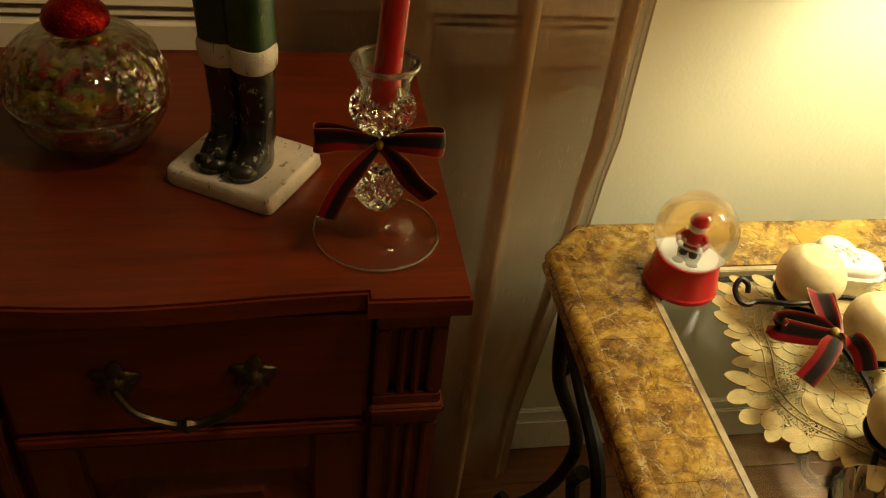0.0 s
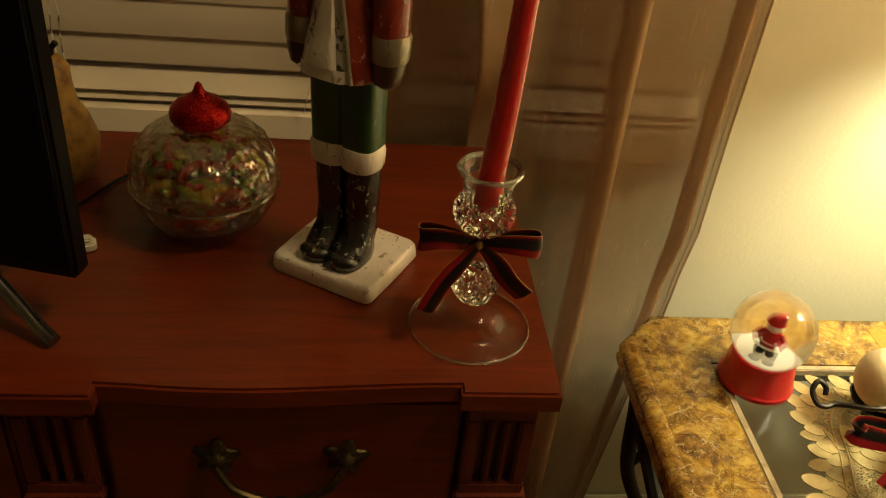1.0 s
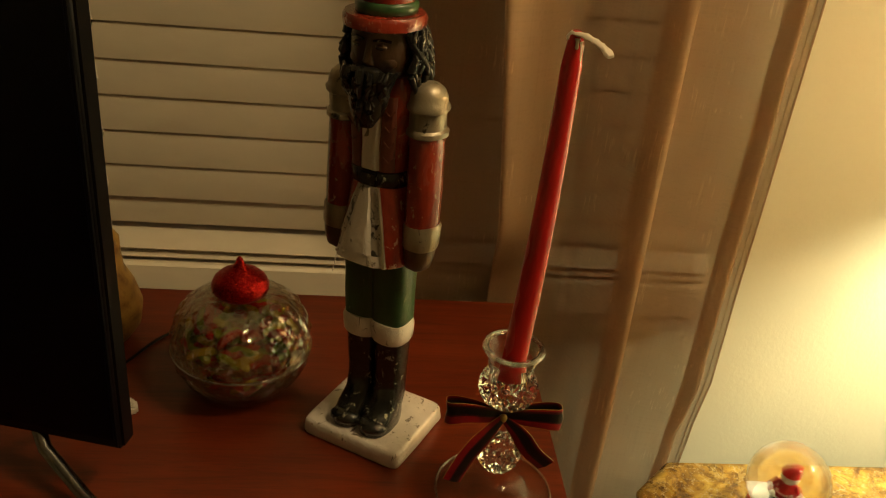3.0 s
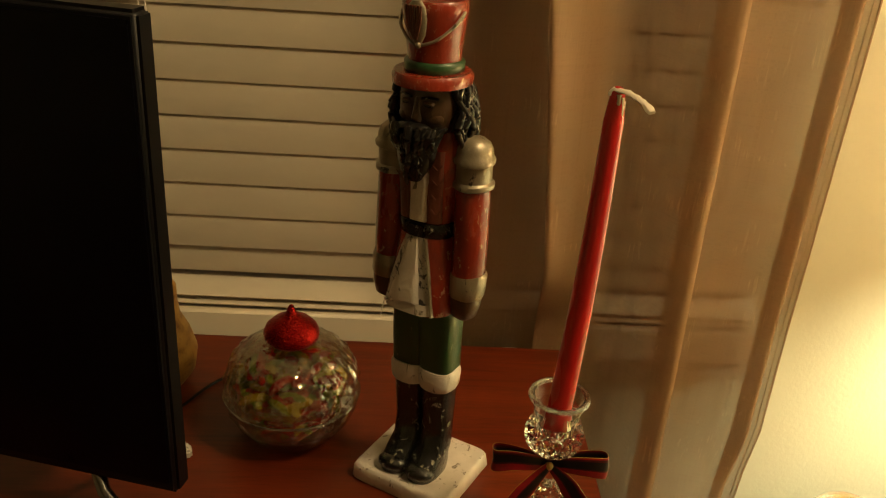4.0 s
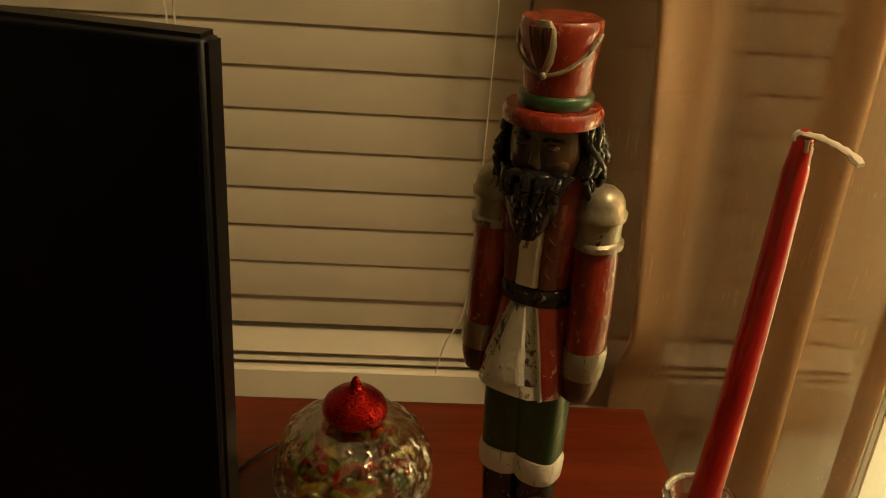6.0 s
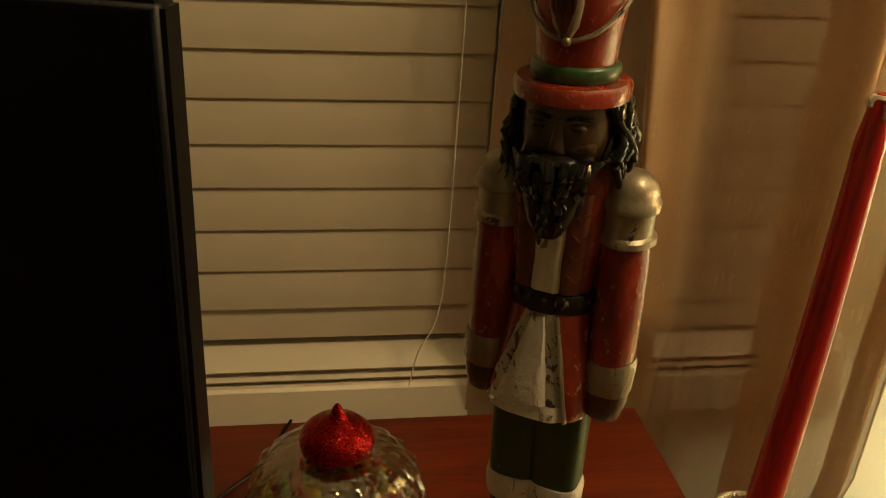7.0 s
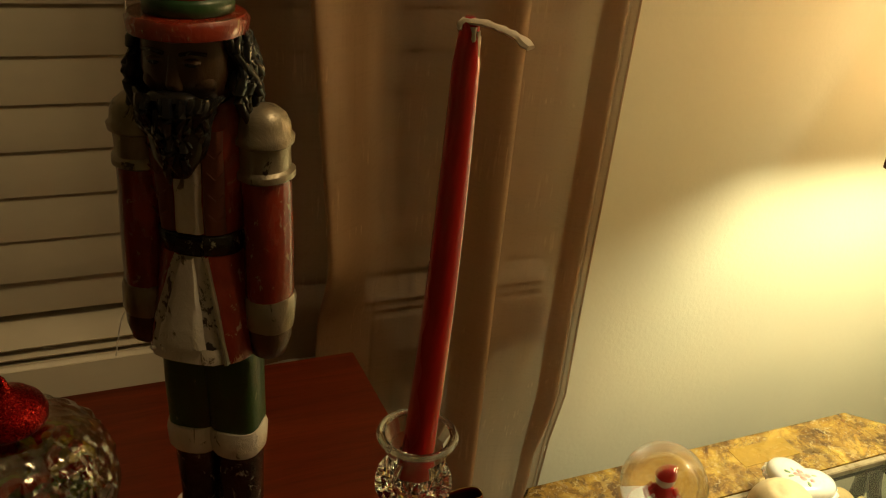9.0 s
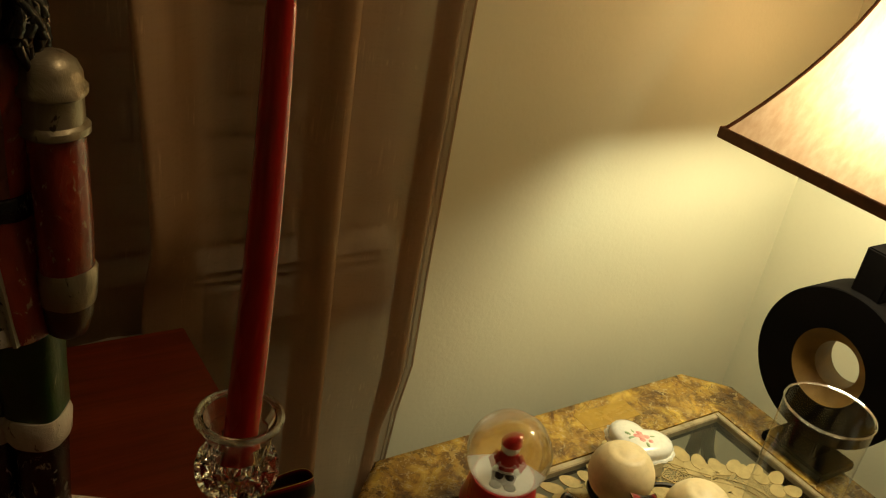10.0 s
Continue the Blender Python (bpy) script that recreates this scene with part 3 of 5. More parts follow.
# ---- curtain ----
def curtain():
    bm = bmesh.new()
    nx, nz = 340, 110

    # plan of the pleats: the cloth doubles back on itself at the deep folds
    plan = smooth_path([(q[0], q[1], 0) for q in (
        (-0.028, 0.890), (0.030, 0.888), (0.080, 0.885), (0.118, 0.877), (0.137, 0.870), (0.141, 0.865), (0.134, 0.860),
        (0.108, 0.842), (0.088, 0.823), (0.084, 0.815), (0.089, 0.812), (0.106, 0.822), (0.130, 0.841), (0.146, 0.856),
        (0.160, 0.872), (0.178, 0.880), (0.194, 0.872), (0.206, 0.850), (0.215, 0.824), (0.228, 0.802), (0.241, 0.792),
        (0.250, 0.794), (0.253, 0.804), (0.248, 0.828), (0.243, 0.852), (0.247, 0.870), (0.264, 0.879), (0.292, 0.880),
        (0.318, 0.874), (0.345, 0.860), (0.364, 0.845), (0.375, 0.840), (0.379, 0.846), (0.371, 0.858), (0.366, 0.867),
        (0.373, 0.873), (0.388, 0.867), (0.400, 0.858))], 9)
    drift = ((-0.028, -0.013), (0.087, -0.090), (0.143, -0.060), (0.2125, -0.045), (0.250, -0.008), (0.40, 0.011))

    def at(u, z):
        low = min(1, max(0, (0.57 - z) / 0.4))
        k = u * (len(plan) - 1)
        q = plan[int(k)].lerp(plan[min(int(k) + 1, len(plan) - 1)], k % 1)
        x, y = q.x, q.y
        for (xa, sa), (xb, sb) in zip(drift, drift[1:]):
            if xa <= x <= xb:
                sl = sa + (sb - sa) * (x - xa) / (xb - xa)
                break
        else:
            sl = 0.011
        # pressed flat behind the dresser, swelling freely above it
        lift = min(1, max(0, (z - 0.82) / 0.12))
        lift = lift * lift * (3 - 2 * lift)
        near = min(1, max(0, (0.185 - x) / 0.035))
        y += (0.868 + (y - 0.80) * 0.24 - y) * near * (1 - lift)
        # pressed against the wall behind the side table
        near = min(1, max(0, (0.70 - z) / 0.10)) * min(1, max(0, (x - 0.262) / 0.025))
        y += (0.869 + (y - 0.835) * 0.4 - y) * near
        # ripples common to all the layers at one place, so that no layer cuts another
        q = Vector((x * 14, 3.0, z * 2.2))
        y += 0.0020 * noise.noise(q) + 0.0010 * noise.noise(q * 3.1)
        x += sl * min(0.4, max(-0.16, z - 1.0)) + 0.002 * noise.noise(Vector((x * 5, 8.0, z * 3.0)))
        if x > 0.27:
            x -= low * (x - 0.27) * 0.35
        return (x, min(y, 0.895), z)

    grid = [[bm.verts.new(at(i / nx, 0.004 + (CEIL - 0.008) * j / nz)) for i in range(nx + 1)] for j in range(nz + 1)]
    for j in range(nz):
        for i in range(nx):
            bm.faces.new((grid[j][i], grid[j][i + 1], grid[j + 1][i + 1], grid[j + 1][i]))
    ob = finish("curtain", bm, MAT["sheer"], angle=180)
    tagged(ob, "sheer taupe voile curtain hanging in soft folds", "curtain")
    hem = bmesh.new()
    for off in (0.0, 0.012):
        pts = [Vector(at(1 - off * 1.0, 0.02 + 2.4 * k / 60)) + Vector((0.0, -0.0012, 0)) for k in range(61)]
        tube(hem, pts, 0.0014 if off == 0 else 0.0006, 5)
    part("side_hem", hem, MAT["sheer"], ob)


curtain()


# ---- dresser ----
def dresser():
    ob = empty("dresser", pose(0, 0, 0), "reddish cherry wood dresser with fluted pilasters and drawers", "dresser")
    bays, pitch = 4, 0.3505
    right, left = 0.134, 0.134 - 0.079 - 4 * 0.3505
    # outline of the top along its front, from right to left, with a gentle bow in each bay
    front = [(right, 0.466)]
    for k in range(bays + 1):
        xr = 0.134 - k * pitch
        front += [(xr, 0.466 - (0.008 if k else 0)), (xr - 0.079, 0.466 - (0.008 if k else 0))]
        if k < bays:
            a, b = xr - 0.079, xr - pitch
            for s in range(0, 13):
                t = s / 12
                front.append((a + (b - a) * t, 0.476 - 0.012 * math.sin(math.pi * min(1, t * 1.05)) * t - 0.004 * t))
    outline = front[1:] + [(left, 0.862), (right, 0.862)]
    bm = bmesh.new()
    lo = [bm.verts.new((x, y, 0.788)) for x, y in outline]
    hi = [bm.verts.new((x, y, 0.806)) for x, y in outline]
    n = len(outline)
    top = bm.faces.new(hi)
    bm.faces.new(lo[::-1])
    for i in range(n):
        bm.faces.new((lo[i], lo[(i + 1) % n], hi[(i + 1) % n], hi[i]))
    bmesh.ops.remove_doubles(bm, verts=bm.verts, dist=0.0003)
    bmesh.ops.bevel(bm, geom=[e for e in bm.edges if all(v.co.z > 0.8 for v in e.verts)], offset=0.0025, segments=2, affect="EDGES")
    part("top", bm, MAT["cherry"], ob)
    bm = bmesh.new()
    box(bm, left + 0.012, right - 0.012, 0.497, 0.856, 0.05, 0.788, 0.002)
    part("carcass", bm, MAT["cherry_up"], ob)
    bm = bmesh.new()
    box(bm, left + 0.008, right - 0.008, 0.482, 0.858, 0.0, 0.0495, 0.004)
    part("plinth", bm, MAT["cherry"], ob)
    for k in range(bays + 1):
        xr = 0.134 - k * pitch
        a, b = xr - 0.070, xr - 0.013
        bm = bmesh.new()
        rail = 0.6735
        for z0, z1 in ((0.05, 0.11), (0.652, 0.690), (0.766, 0.7875)):
            box(bm, a, b, 0.476, 0.4965, z0, z1, 0.0015)
        box(bm, a - 0.003, b + 0.003, 0.470, 0.4962, rail - 0.004, rail + 0.005, 0.002)
        # four ribs leave three flutes, with a sunk back
        for z0, z1 in ((0.11, 0.652), (0.690, 0.766)):
            box(bm, a, b, 0.486, 0.4967, z0, z1)
            w = (b - a) / 7.6
            for s, ww in ((0.0, 1.6), (2.6, 0.8), (4.2, 0.8), (6.0, 1.6)):
                box(bm, a + s * w, a + (s + ww) * w, 0.4762, 0.4858, z0, z1, 0.0018)
        part("pilaster", bm, MAT["cherry_up"], ob)
    for k in range(bays):
        xr = 0.134 - k * pitch - 0.074
        xl = 0.134 - (k + 1) * pitch + 0.0
        bm = bmesh.new()
        box(bm, xl - 0.004, xr, 0.480, 0.4965, 0.658, 0.784, 0.004)
        d = part("drawer", bm, MAT["cherry"], ob)
        cx, cz = (xl + xr) / 2 - 0.005, 0.720
        for sx in (-1, 1):
            # rosette: one lobed plate with a boss
            bm = bmesh.new()
            n = 40
            rows = []
            for rr, y in ((0.0, 0.4802), (1.0, 0.4802), (1.0, 0.4785), (0.86, 0.4765), (0.5, 0.4755), (0.42, 0.4735), (0.30, 0.4705), (0.02, 0.4690)):
                lobe = [max(0.02, rr) * (0.0165 + (0.0040 * math.sin(5 * t + 0.6) if rr > 0.45 else 0)) for t in [2 * math.pi * i / n for i in range(n)]]
                rows.append([bm.verts.new((cx + sx * 0.052 + lobe[i] * math.cos(2 * math.pi * i / n), y, cz + lobe[i] * math.sin(2 * math.pi * i / n))) for i in range(n)])
            for a, b in zip(rows, rows[1:]):
                for i in range(n):
                    bm.faces.new((a[i], a[(i + 1) % n], b[(i + 1) % n], b[i]))
            bm.faces.new(rows[0])
            bm.faces.new(rows[-1])
            part("rosette", bm, MAT["brass"], d, "dark aged brass rosette")
        bm = bmesh.new()
        pts = smooth_path([(cx - 0.052, 0.470, cz - 0.002), (cx - 0.038, 0.464, cz - 0.022), (cx - 0.015, 0.462, cz - 0.034), (cx, 0.461, cz - 0.036), (cx + 0.015, 0.462, cz - 0.034), (cx + 0.038, 0.464, cz - 0.022), (cx + 0.052, 0.470, cz - 0.002)], 5)
        tube(bm, pts, 0.0036, 8, 0, [0.8 + 0.4 * math.sin(math.pi * j / (len(pts) - 1)) + 0.7 * math.exp(-((j / (len(pts) - 1) - 0.5) / 0.04) ** 2) for j in range(len(pts))])
        part("bail_pull", bm, MAT["brass"], d, "dark aged brass bail pull")
        bm = bmesh.new()
        box(bm, xl - 0.004, xr, 0.476, 0.4966, 0.643, 0.656, 0.003)
        part("rail", bm, MAT["cherry"], ob)
        # door with a sunk field and an arched raised panel
        bm = bmesh.new()
        x0, x1 = xl - 0.003, xr - 0.001
        box(bm, x0, x0 + 0.045, 0.482, 0.4964, 0.112, 0.640, 0.003)
        box(bm, x1 - 0.045, x1, 0.482, 0.4964, 0.112, 0.640, 0.003)
        box(bm, x0 + 0.0455, x1 - 0.0455, 0.482, 0.4964, 0.590, 0.640, 0.003)
        box(bm, x0 + 0.0455, x1 - 0.0455, 0.482, 0.4964, 0.112, 0.160, 0.003)
        door = part("door", bm, MAT["cherry_up"], ob)
        bm = bmesh.new()
        a, b = x0 + 0.058, x1 - 0.058
        pts = [(a, 0.175), (b, 0.175), (b, 0.535), (b - 0.012, 0.545), (b - 0.022, 0.572), (a + 0.022, 0.572), (a + 0.012, 0.545), (a, 0.535)]
        rings = []
        for inset, y in ((-0.012, 0.4962), (0.0, 0.491), (0.012, 0.4835)):
            mx, mz = (a + b) / 2, 0.375
            rings.append([bm.verts.new((mx + (px - mx) * (1 - inset / 0.07), y, mz + (pz - mz) * (1 - inset / 0.19))) for px, pz in pts])
        for r0, r1 in zip(rings, rings[1:]):
            for i in range(len(pts)):
                bm.faces.new((r0[i], r0[(i + 1) % len(pts)], r1[(i + 1) % len(pts)], r1[i]))
        bm.faces.new(rings[-1])
        part("raised_panel", bm, MAT["cherry_up"], door, angle=20)
    return ob


dresser()


# ---- television ----
def television():
    yaw = -13.8
    ob = empty("television", pose(-0.2378, 0.5335, 0.806, 0, 0, yaw), "black flat-screen television switched off, on metal feet", "television")
    W, z0, z1 = 0.95, 0.046, 0.4385
    bm = bmesh.new()
    box(bm, -W, 0, 0, 0.022, z0, z1, 0.004, 0, 3)
    body = part("body", bm, MAT["black_plastic"], ob)
    bm = bmesh.new()
    box(bm, -W + 0.08, -0.08, 0.0225, 0.055, z0 + 0.03, z1 - 0.12, 0.01)
    part("back_housing", bm, MAT["black_plastic"], ob)
    bm = bmesh.new()
    box(bm, -W + 0.006, -0.006, -0.0012, -0.0002, z0 + 0.012, z1 - 0.006)
    part("screen", bm, MAT["screen"], body)
    for sx in (-0.075, -W + 0.075):
        bm = bmesh.new()
        d = 1 if sx > -0.3 else -1
        tube(bm, [(sx - d * 0.01, 0.014, z0 + 0.012), (sx + d * 0.008, -0.002, 0.036), (sx + d * 0.050, -0.020, 0.012), (sx + d * 0.064, -0.026, 0.0062)], 0.0060, 10, 0, None, 0.8)
        tube(bm, [(sx - d * 0.01, 0.014, z0 + 0.012), (sx - d * 0.005, 0.06, 0.02), (sx, 0.10, 0.0045)], 0.0042, 10)
        part("foot", bm, MAT["dark_chrome"], ob, "dark metal foot")
    return ob


television()


# ---- nutcracker statue: one mesh ----
def statue():
    bm = bmesh.new()
    # base slab
    loft(bm, [(0.0, 0, 0, 0.0500, 0.0430), (0.003, 0, 0, 0.0512, 0.0442), (0.0135, 0, 0, 0.0505, 0.0435), (0.0165, 0, 0, 0.0490, 0.0420), (0.0170, 0, 0, 0.0470, 0.0400)], 64, WHITE, 14)
    for sx in (-1, 1):
        c = sx * 0.0140
        # boots
        loft(bm, [(0.0172, c, -0.012, 0.0150, 0.024), (0.024, c, -0.012, 0.0155, 0.0245), (0.033, c, -0.007, 0.0145, 0.019), (0.042, c, 0.001, 0.0138, 0.0145), (0.060, c, 0.004, 0.0135, 0.0135), (0.107, c, 0.004, 0.0155, 0.0150)], 24, BLACK, 2.4)
        blob(bm, (c, -0.027, 0.0240), (0.0150, 0.011, 0.0075), BLACK)
        # white cuffs
        loft(bm, [(0.104, c, 0.003, 0.0165, 0.0165), (0.107, c, 0.003, 0.0180, 0.0180), (0.119, c, 0.003, 0.0185, 0.0185), (0.124, c, 0.003, 0.0170, 0.0170)], 24, WHITE, 2.4)
        # breeches
        loft(bm, [(0.1235, c * 0.98, 0.004, 0.0163, 0.0160), (0.15, c * 0.94, 0.004, 0.0170, 0.0170), (0.20, c * 0.90, 0.005, 0.0178, 0.0185)], 24, GREEN, 3.2)
        # arms
        ax = sx * 0.0378 + 0.0012
        loft(bm, [(0.184, ax * 1.0, -0.004, 0.005, 0.006), (0.188, ax, -0.004, 0.0105, 0.0110), (0.198, ax * 1.01, -0.003, 0.0128, 0.0135), (0.208, ax * 1.01, -0.002, 0.0135, 0.0140)], 22, BROWN)
        loft(bm, [(0.205, ax * 1.01, -0.001, 0.0142, 0.0150), (0.208, ax * 1.01, -0.001, 0.0150, 0.0158), (0.223, ax * 1.01, 0.0, 0.0152, 0.0160), (0.226, ax * 1.01, 0.0, 0.0140, 0.0150)], 22, SILVER)
        loft(bm, [(0.224, ax, 0.0, 0.0138, 0.0150), (0.25, ax, 0.001, 0.0142, 0.0155), (0.29, ax * 0.98, 0.003, 0.0140, 0.0150), (0.302, ax * 0.97, 0.003, 0.0138, 0.0148)], 22, RED)
        e = ax * 0.965
        loft(bm, [(0.299, e, 0.003, 0.0140, 0.0150), (0.3005, e, 0.003, 0.0165, 0.0175), (0.3040, e, 0.003, 0.0165, 0.0175), (0.3058, e, 0.003, 0.0143, 0.0153), (0.3190, e, 0.003, 0.0143, 0.0153), (0.3205, e, 0.003, 0.0166, 0.0176), (0.3240, e, 0.003, 0.0168, 0.0178), (0.3262, e, 0.003, 0.0148, 0.0158), (0.331, e, 0.003, 0.0142, 0.0152), (0.336, e, 0.003, 0.0118, 0.0128), (0.3395, e, 0.003, 0.0078, 0.0088), (0.3412, e, 0.003, 0.003, 0.003)], 28, SILVER)
    # coat skirt, torso
    loft(bm, [(0.188, 0, 0.001, 0.0325, 0.0300), (0.1905, 0, 0.001, 0.0330, 0.0305), (0.225, 0, 0.003, 0.0280, 0.0260), (0.262, 0, 0.005, 0.0232, 0.0215)], 32, RED, 3)
    loft(bm, [(0.254, 0, 0.005, 0.0245, 0.0225), (0.255, 0, 0.005, 0.0252, 0.0235), (0.266, 0, 0.005, 0.0252, 0.0235), (0.267, 0, 0.005, 0.0245, 0.0225)], 32, BLACK, 3)
    box(bm, -0.0075, 0.0075, -0.0205, -0.015, 0.2545, 0.2665, 0.0012, BLACK)
    loft(bm, [(0.264, 0, 0.005, 0.0235, 0.0210), (0.30, 0, 0.005, 0.0275, 0.0225), (0.330, 0, 0.006, 0.0300, 0.0215), (0.341, 0, 0.007, 0.026, 0.018), (0.346, 0, 0.007, 0.015, 0.012)], 32, RED, 2.8)
    # apron panels on the skirt, waistcoat and lapels: thin raised pieces on the front
    def raised(pts, mi, out=0.0022):
        def surf_y(x, z):
            if z < 0.262:
                t = (z - 0.188) / 0.074
                rx, ry, cy = 0.0328 + (0.0232 - 0.0328) * t, 0.0304 + (0.0215 - 0.0304) * t, 0.001 + 0.004 * t
            else:
                t = (z - 0.264) / 0.066
                rx, ry, cy = 0.0235 + 0.0065 * t, 0.0212 + 0.0010 * t, 0.005
            return cy - ry * (1 - min(0.98, abs(x) / rx) ** 3) ** (1 / 3)
        n = 8
        for (xa, xb, z0), (xc, xd, z1) in zip(pts, pts[1:]):
            m = 5
            rows = []
            for j in range(m + 1):
                s = j / m
                a, b, z = xa + (xc - xa) * s, xb + (xd - xb) * s, z0 + (z1 - z0) * s
                rows.append([bm.verts.new((a + (b - a) * i / n, surf_y(a + (b - a) * i / n, z) - out * (0.15 if i in (0, n) else 1), z)) for i in range(n + 1)])
            for r0, r1 in zip(rows, rows[1:]):
                for i in range(n):
                    bm.faces.new((r0[i], r0[i + 1], r1[i + 1], r1[i])).material_index = mi
    raised([(-0.0305, 0.0205, 0.1895), (-0.0295, 0.0200, 0.2), (-0.010, 0.0075, 0.2545)], STIPPLE, 0.0016)
    raised([(-0.0225, 0.0110, 0.1985), (-0.0055, 0.0020, 0.2535)], WHITE, 0.0040)
    raised([(-0.0305, 0.0205, 0.1893), (-0.0300, 0.0202, 0.1990)], WHITE, 0.0030)
    raised([(0.0205, 0.0225, 0.1893), (0.0080, 0.0098, 0.2545)], SILVER, 0.0032)
    raised([(-0.0085, 0.0075, 0.268), (-0.0085, 0.0085, 0.318)], WHITE, 0.0026)
    raised([(-0.0195, -0.0088, 0.268), (-0.0215, -0.0088, 0.330)], PLUM, 0.0022)
    raised([(0.0080, 0.0190, 0.268), (0.0088, 0.021, 0.330)], PLUM, 0.0022)
    for k in range(7):
        x = -0.0230 + 0.0062 * k
        blob(bm, (x, -0.0292 + 0.0035 * (abs(x + 0.006) / 0.03) ** 3, 0.1945), 0.0018, WHITE, 8, 6)
    for k in range(4):
        z = 0.277 + k * 0.0125
        for sx in (-1, 1):
            tube(bm, [(sx * 0.012, -0.0182, z + 0.004), (sx * 0.0165, -0.0182, z), (sx * 0.021, -0.0175, z + 0.005)], 0.0005, 5, PLUM)
    # neck, head
    loft(bm, [(0.342, 0, 0.004, 0.020, 0.018), (0.350, 0, 0.000, 0.0230, 0.0220), (0.365, 0, -0.001, 0.0248, 0.0240), (0.380, 0, 0.000, 0.0245, 0.0235), (0.392, 0, 0.000, 0.0235, 0.0225)], 28, BROWN, 2.4)
    loft(bm, [(0.3560, 0, -0.0235, 0.0042, 0.0030), (0.360, 0, -0.0250, 0.0042, 0.0040), (0.370, 0, -0.0235, 0.0028, 0.003), (0.380, 0, -0.0220, 0.0022, 0.002)], 12, BROWN)
    for sx in (-1, 1):
        blob(bm, (sx * 0.0115, -0.0165, 0.3600), (0.0085, 0.0060, 0.0090), BROWN, 16, 10)
        tube(bm, [(sx * 0.004, -0.0245, 0.3795), (sx * 0.010, -0.0242, 0.3815), (sx * 0.017, -0.0195, 0.3795)], 0.0013, 6, BLACK)
        # eyes under heavy lids
        blob(bm, (sx * 0.0100, -0.0225, 0.3745), (0.0052, 0.0028, 0.0028), BROWN, 12, 8)
        blob(bm, (sx * 0.0100, -0.0245, 0.3735), (0.0034, 0.0014, 0.0015), BLACK, 10, 6)
        # moustache
        tube(bm, smooth_path([(0, -0.0280, 0.3500), (sx * 0.008, -0.0285, 0.3510), (sx * 0.016, -0.0250, 0.3465), (sx * 0.0245, -0.0190, 0.3530)], 4), 0.0062, 8, HAIR, [0.95 - 0.75 * (j / 12) ** 2 for j in range(13)])
    # beard of many locks
    rng = random.Random(4)
    loft(bm, [(0.306, 0, -0.0255, 0.006, 0.005), (0.316, 0, -0.0260, 0.0125, 0.008), (0.332, 0, -0.0235, 0.0175, 0.010), (0.349, 0, -0.0160, 0.0205, 0.013)], 20, HAIR)
    for k in range(44):
        a = rng.uniform(-1, 1)
        row = k % 3
        zt = 0.353 - row * 0.010
        w = (0.021, 0.019, 0.015)[row]
        x0 = a * w
        y0 = -0.0275 + 0.010 * a * a - 0.0035 * (row == 0) - 0.004
        ln = rng.uniform(0.020, 0.031) * (1.08 - 0.35 * abs(a))
        y0 -= rng.uniform(0, 0.003)
        pts = smooth_path([(x0, y0 + 0.003, zt), (x0 * 0.95 + rng.uniform(-0.002, 0.002), y0 - 0.001, zt - ln * 0.4), (x0 * 0.8 + rng.uniform(-0.002, 0.002), y0, zt - ln * 0.75), (x0 * 0.7 + rng.uniform(-0.0015, 0.0015), y0 + 0.003, zt - ln)], 3)
        tube(bm, pts, 0.0030, 6, HAIR, [1.0 - 0.8 * (j / (len(pts) - 1)) ** 2 for j in range(len(pts))])
    # long wavy hair at the sides and back
    for k in range(40):
        a = radians(-20 + k * 220 / 39)
        ca, sa = math.cos(a), math.sin(a)
        ln = rng.uniform(0.050, 0.066)
        pts = []
        ph, fq = rng.uniform(0, 6), rng.uniform(9, 14)
        out = rng.uniform(0, 0.002)
        for j in range(12):
            t = j / 11
            rr = 0.0252 + out + 0.0075 * math.sin(min(1, t * 1.4) * math.pi * 0.5) + 0.0014 * math.sin(t * fq + ph)
            sw = 0.0022 * math.sin(t * fq * 0.8 + ph * 2)
            pts.append((rr * ca - sw * sa, rr * sa * 0.95 + 0.001 + sw * ca, 0.392 - ln * t))
        tube(bm, pts, 0.0031, 9, HAIR, [0.8, 1, 1.1, 1, 0.9, 1.05, 1.1, 1, 0.95, 0.85, 0.6, 0.2])
    # hat
    loft(bm, [(0.3885, 0, -0.002, 0.0285, 0.0290), (0.3900, 0, -0.002, 0.0310, 0.0315), (0.3965, 0, -0.002, 0.0315, 0.0320), (0.3995, 0, -0.002, 0.0295, 0.0300)], 32, RED)
    loft(bm, [(0.399, 0, 0.000, 0.0222, 0.0222), (0.4005, 0, 0.000, 0.0235, 0.0235), (0.4065, 0, 0.000, 0.0235, 0.0235), (0.408, 0, 0.000, 0.0220, 0.0220)], 32, GREEN)
    loft(bm, [(0.407, 0, 0.0, 0.0205, 0.0205), (0.425, 0, 0.0, 0.0220, 0.0220), (0.444, 0, 0.0, 0.0248, 0.0248), (0.4505, 0, 0.0, 0.0252, 0.0252), (0.4525, 0, 0.0, 0.0235, 0.0235), (0.4515, 0, 0.0, 0.008, 0.008)], 32, RED)
    # cockade feather and cord on the hat's front
    loft(bm, [(0.423, -0.001, -0.0225, 0.003, 0.003), (0.429, -0.001, -0.0235, 0.0065, 0.0035), (0.440, -0.001, -0.0250, 0.0085, 0.0035), (0.449, -0.001, -0.0258, 0.0075, 0.0030), (0.4535, -0.001, -0.0255, 0.004, 0.002)], 16, SILVER)
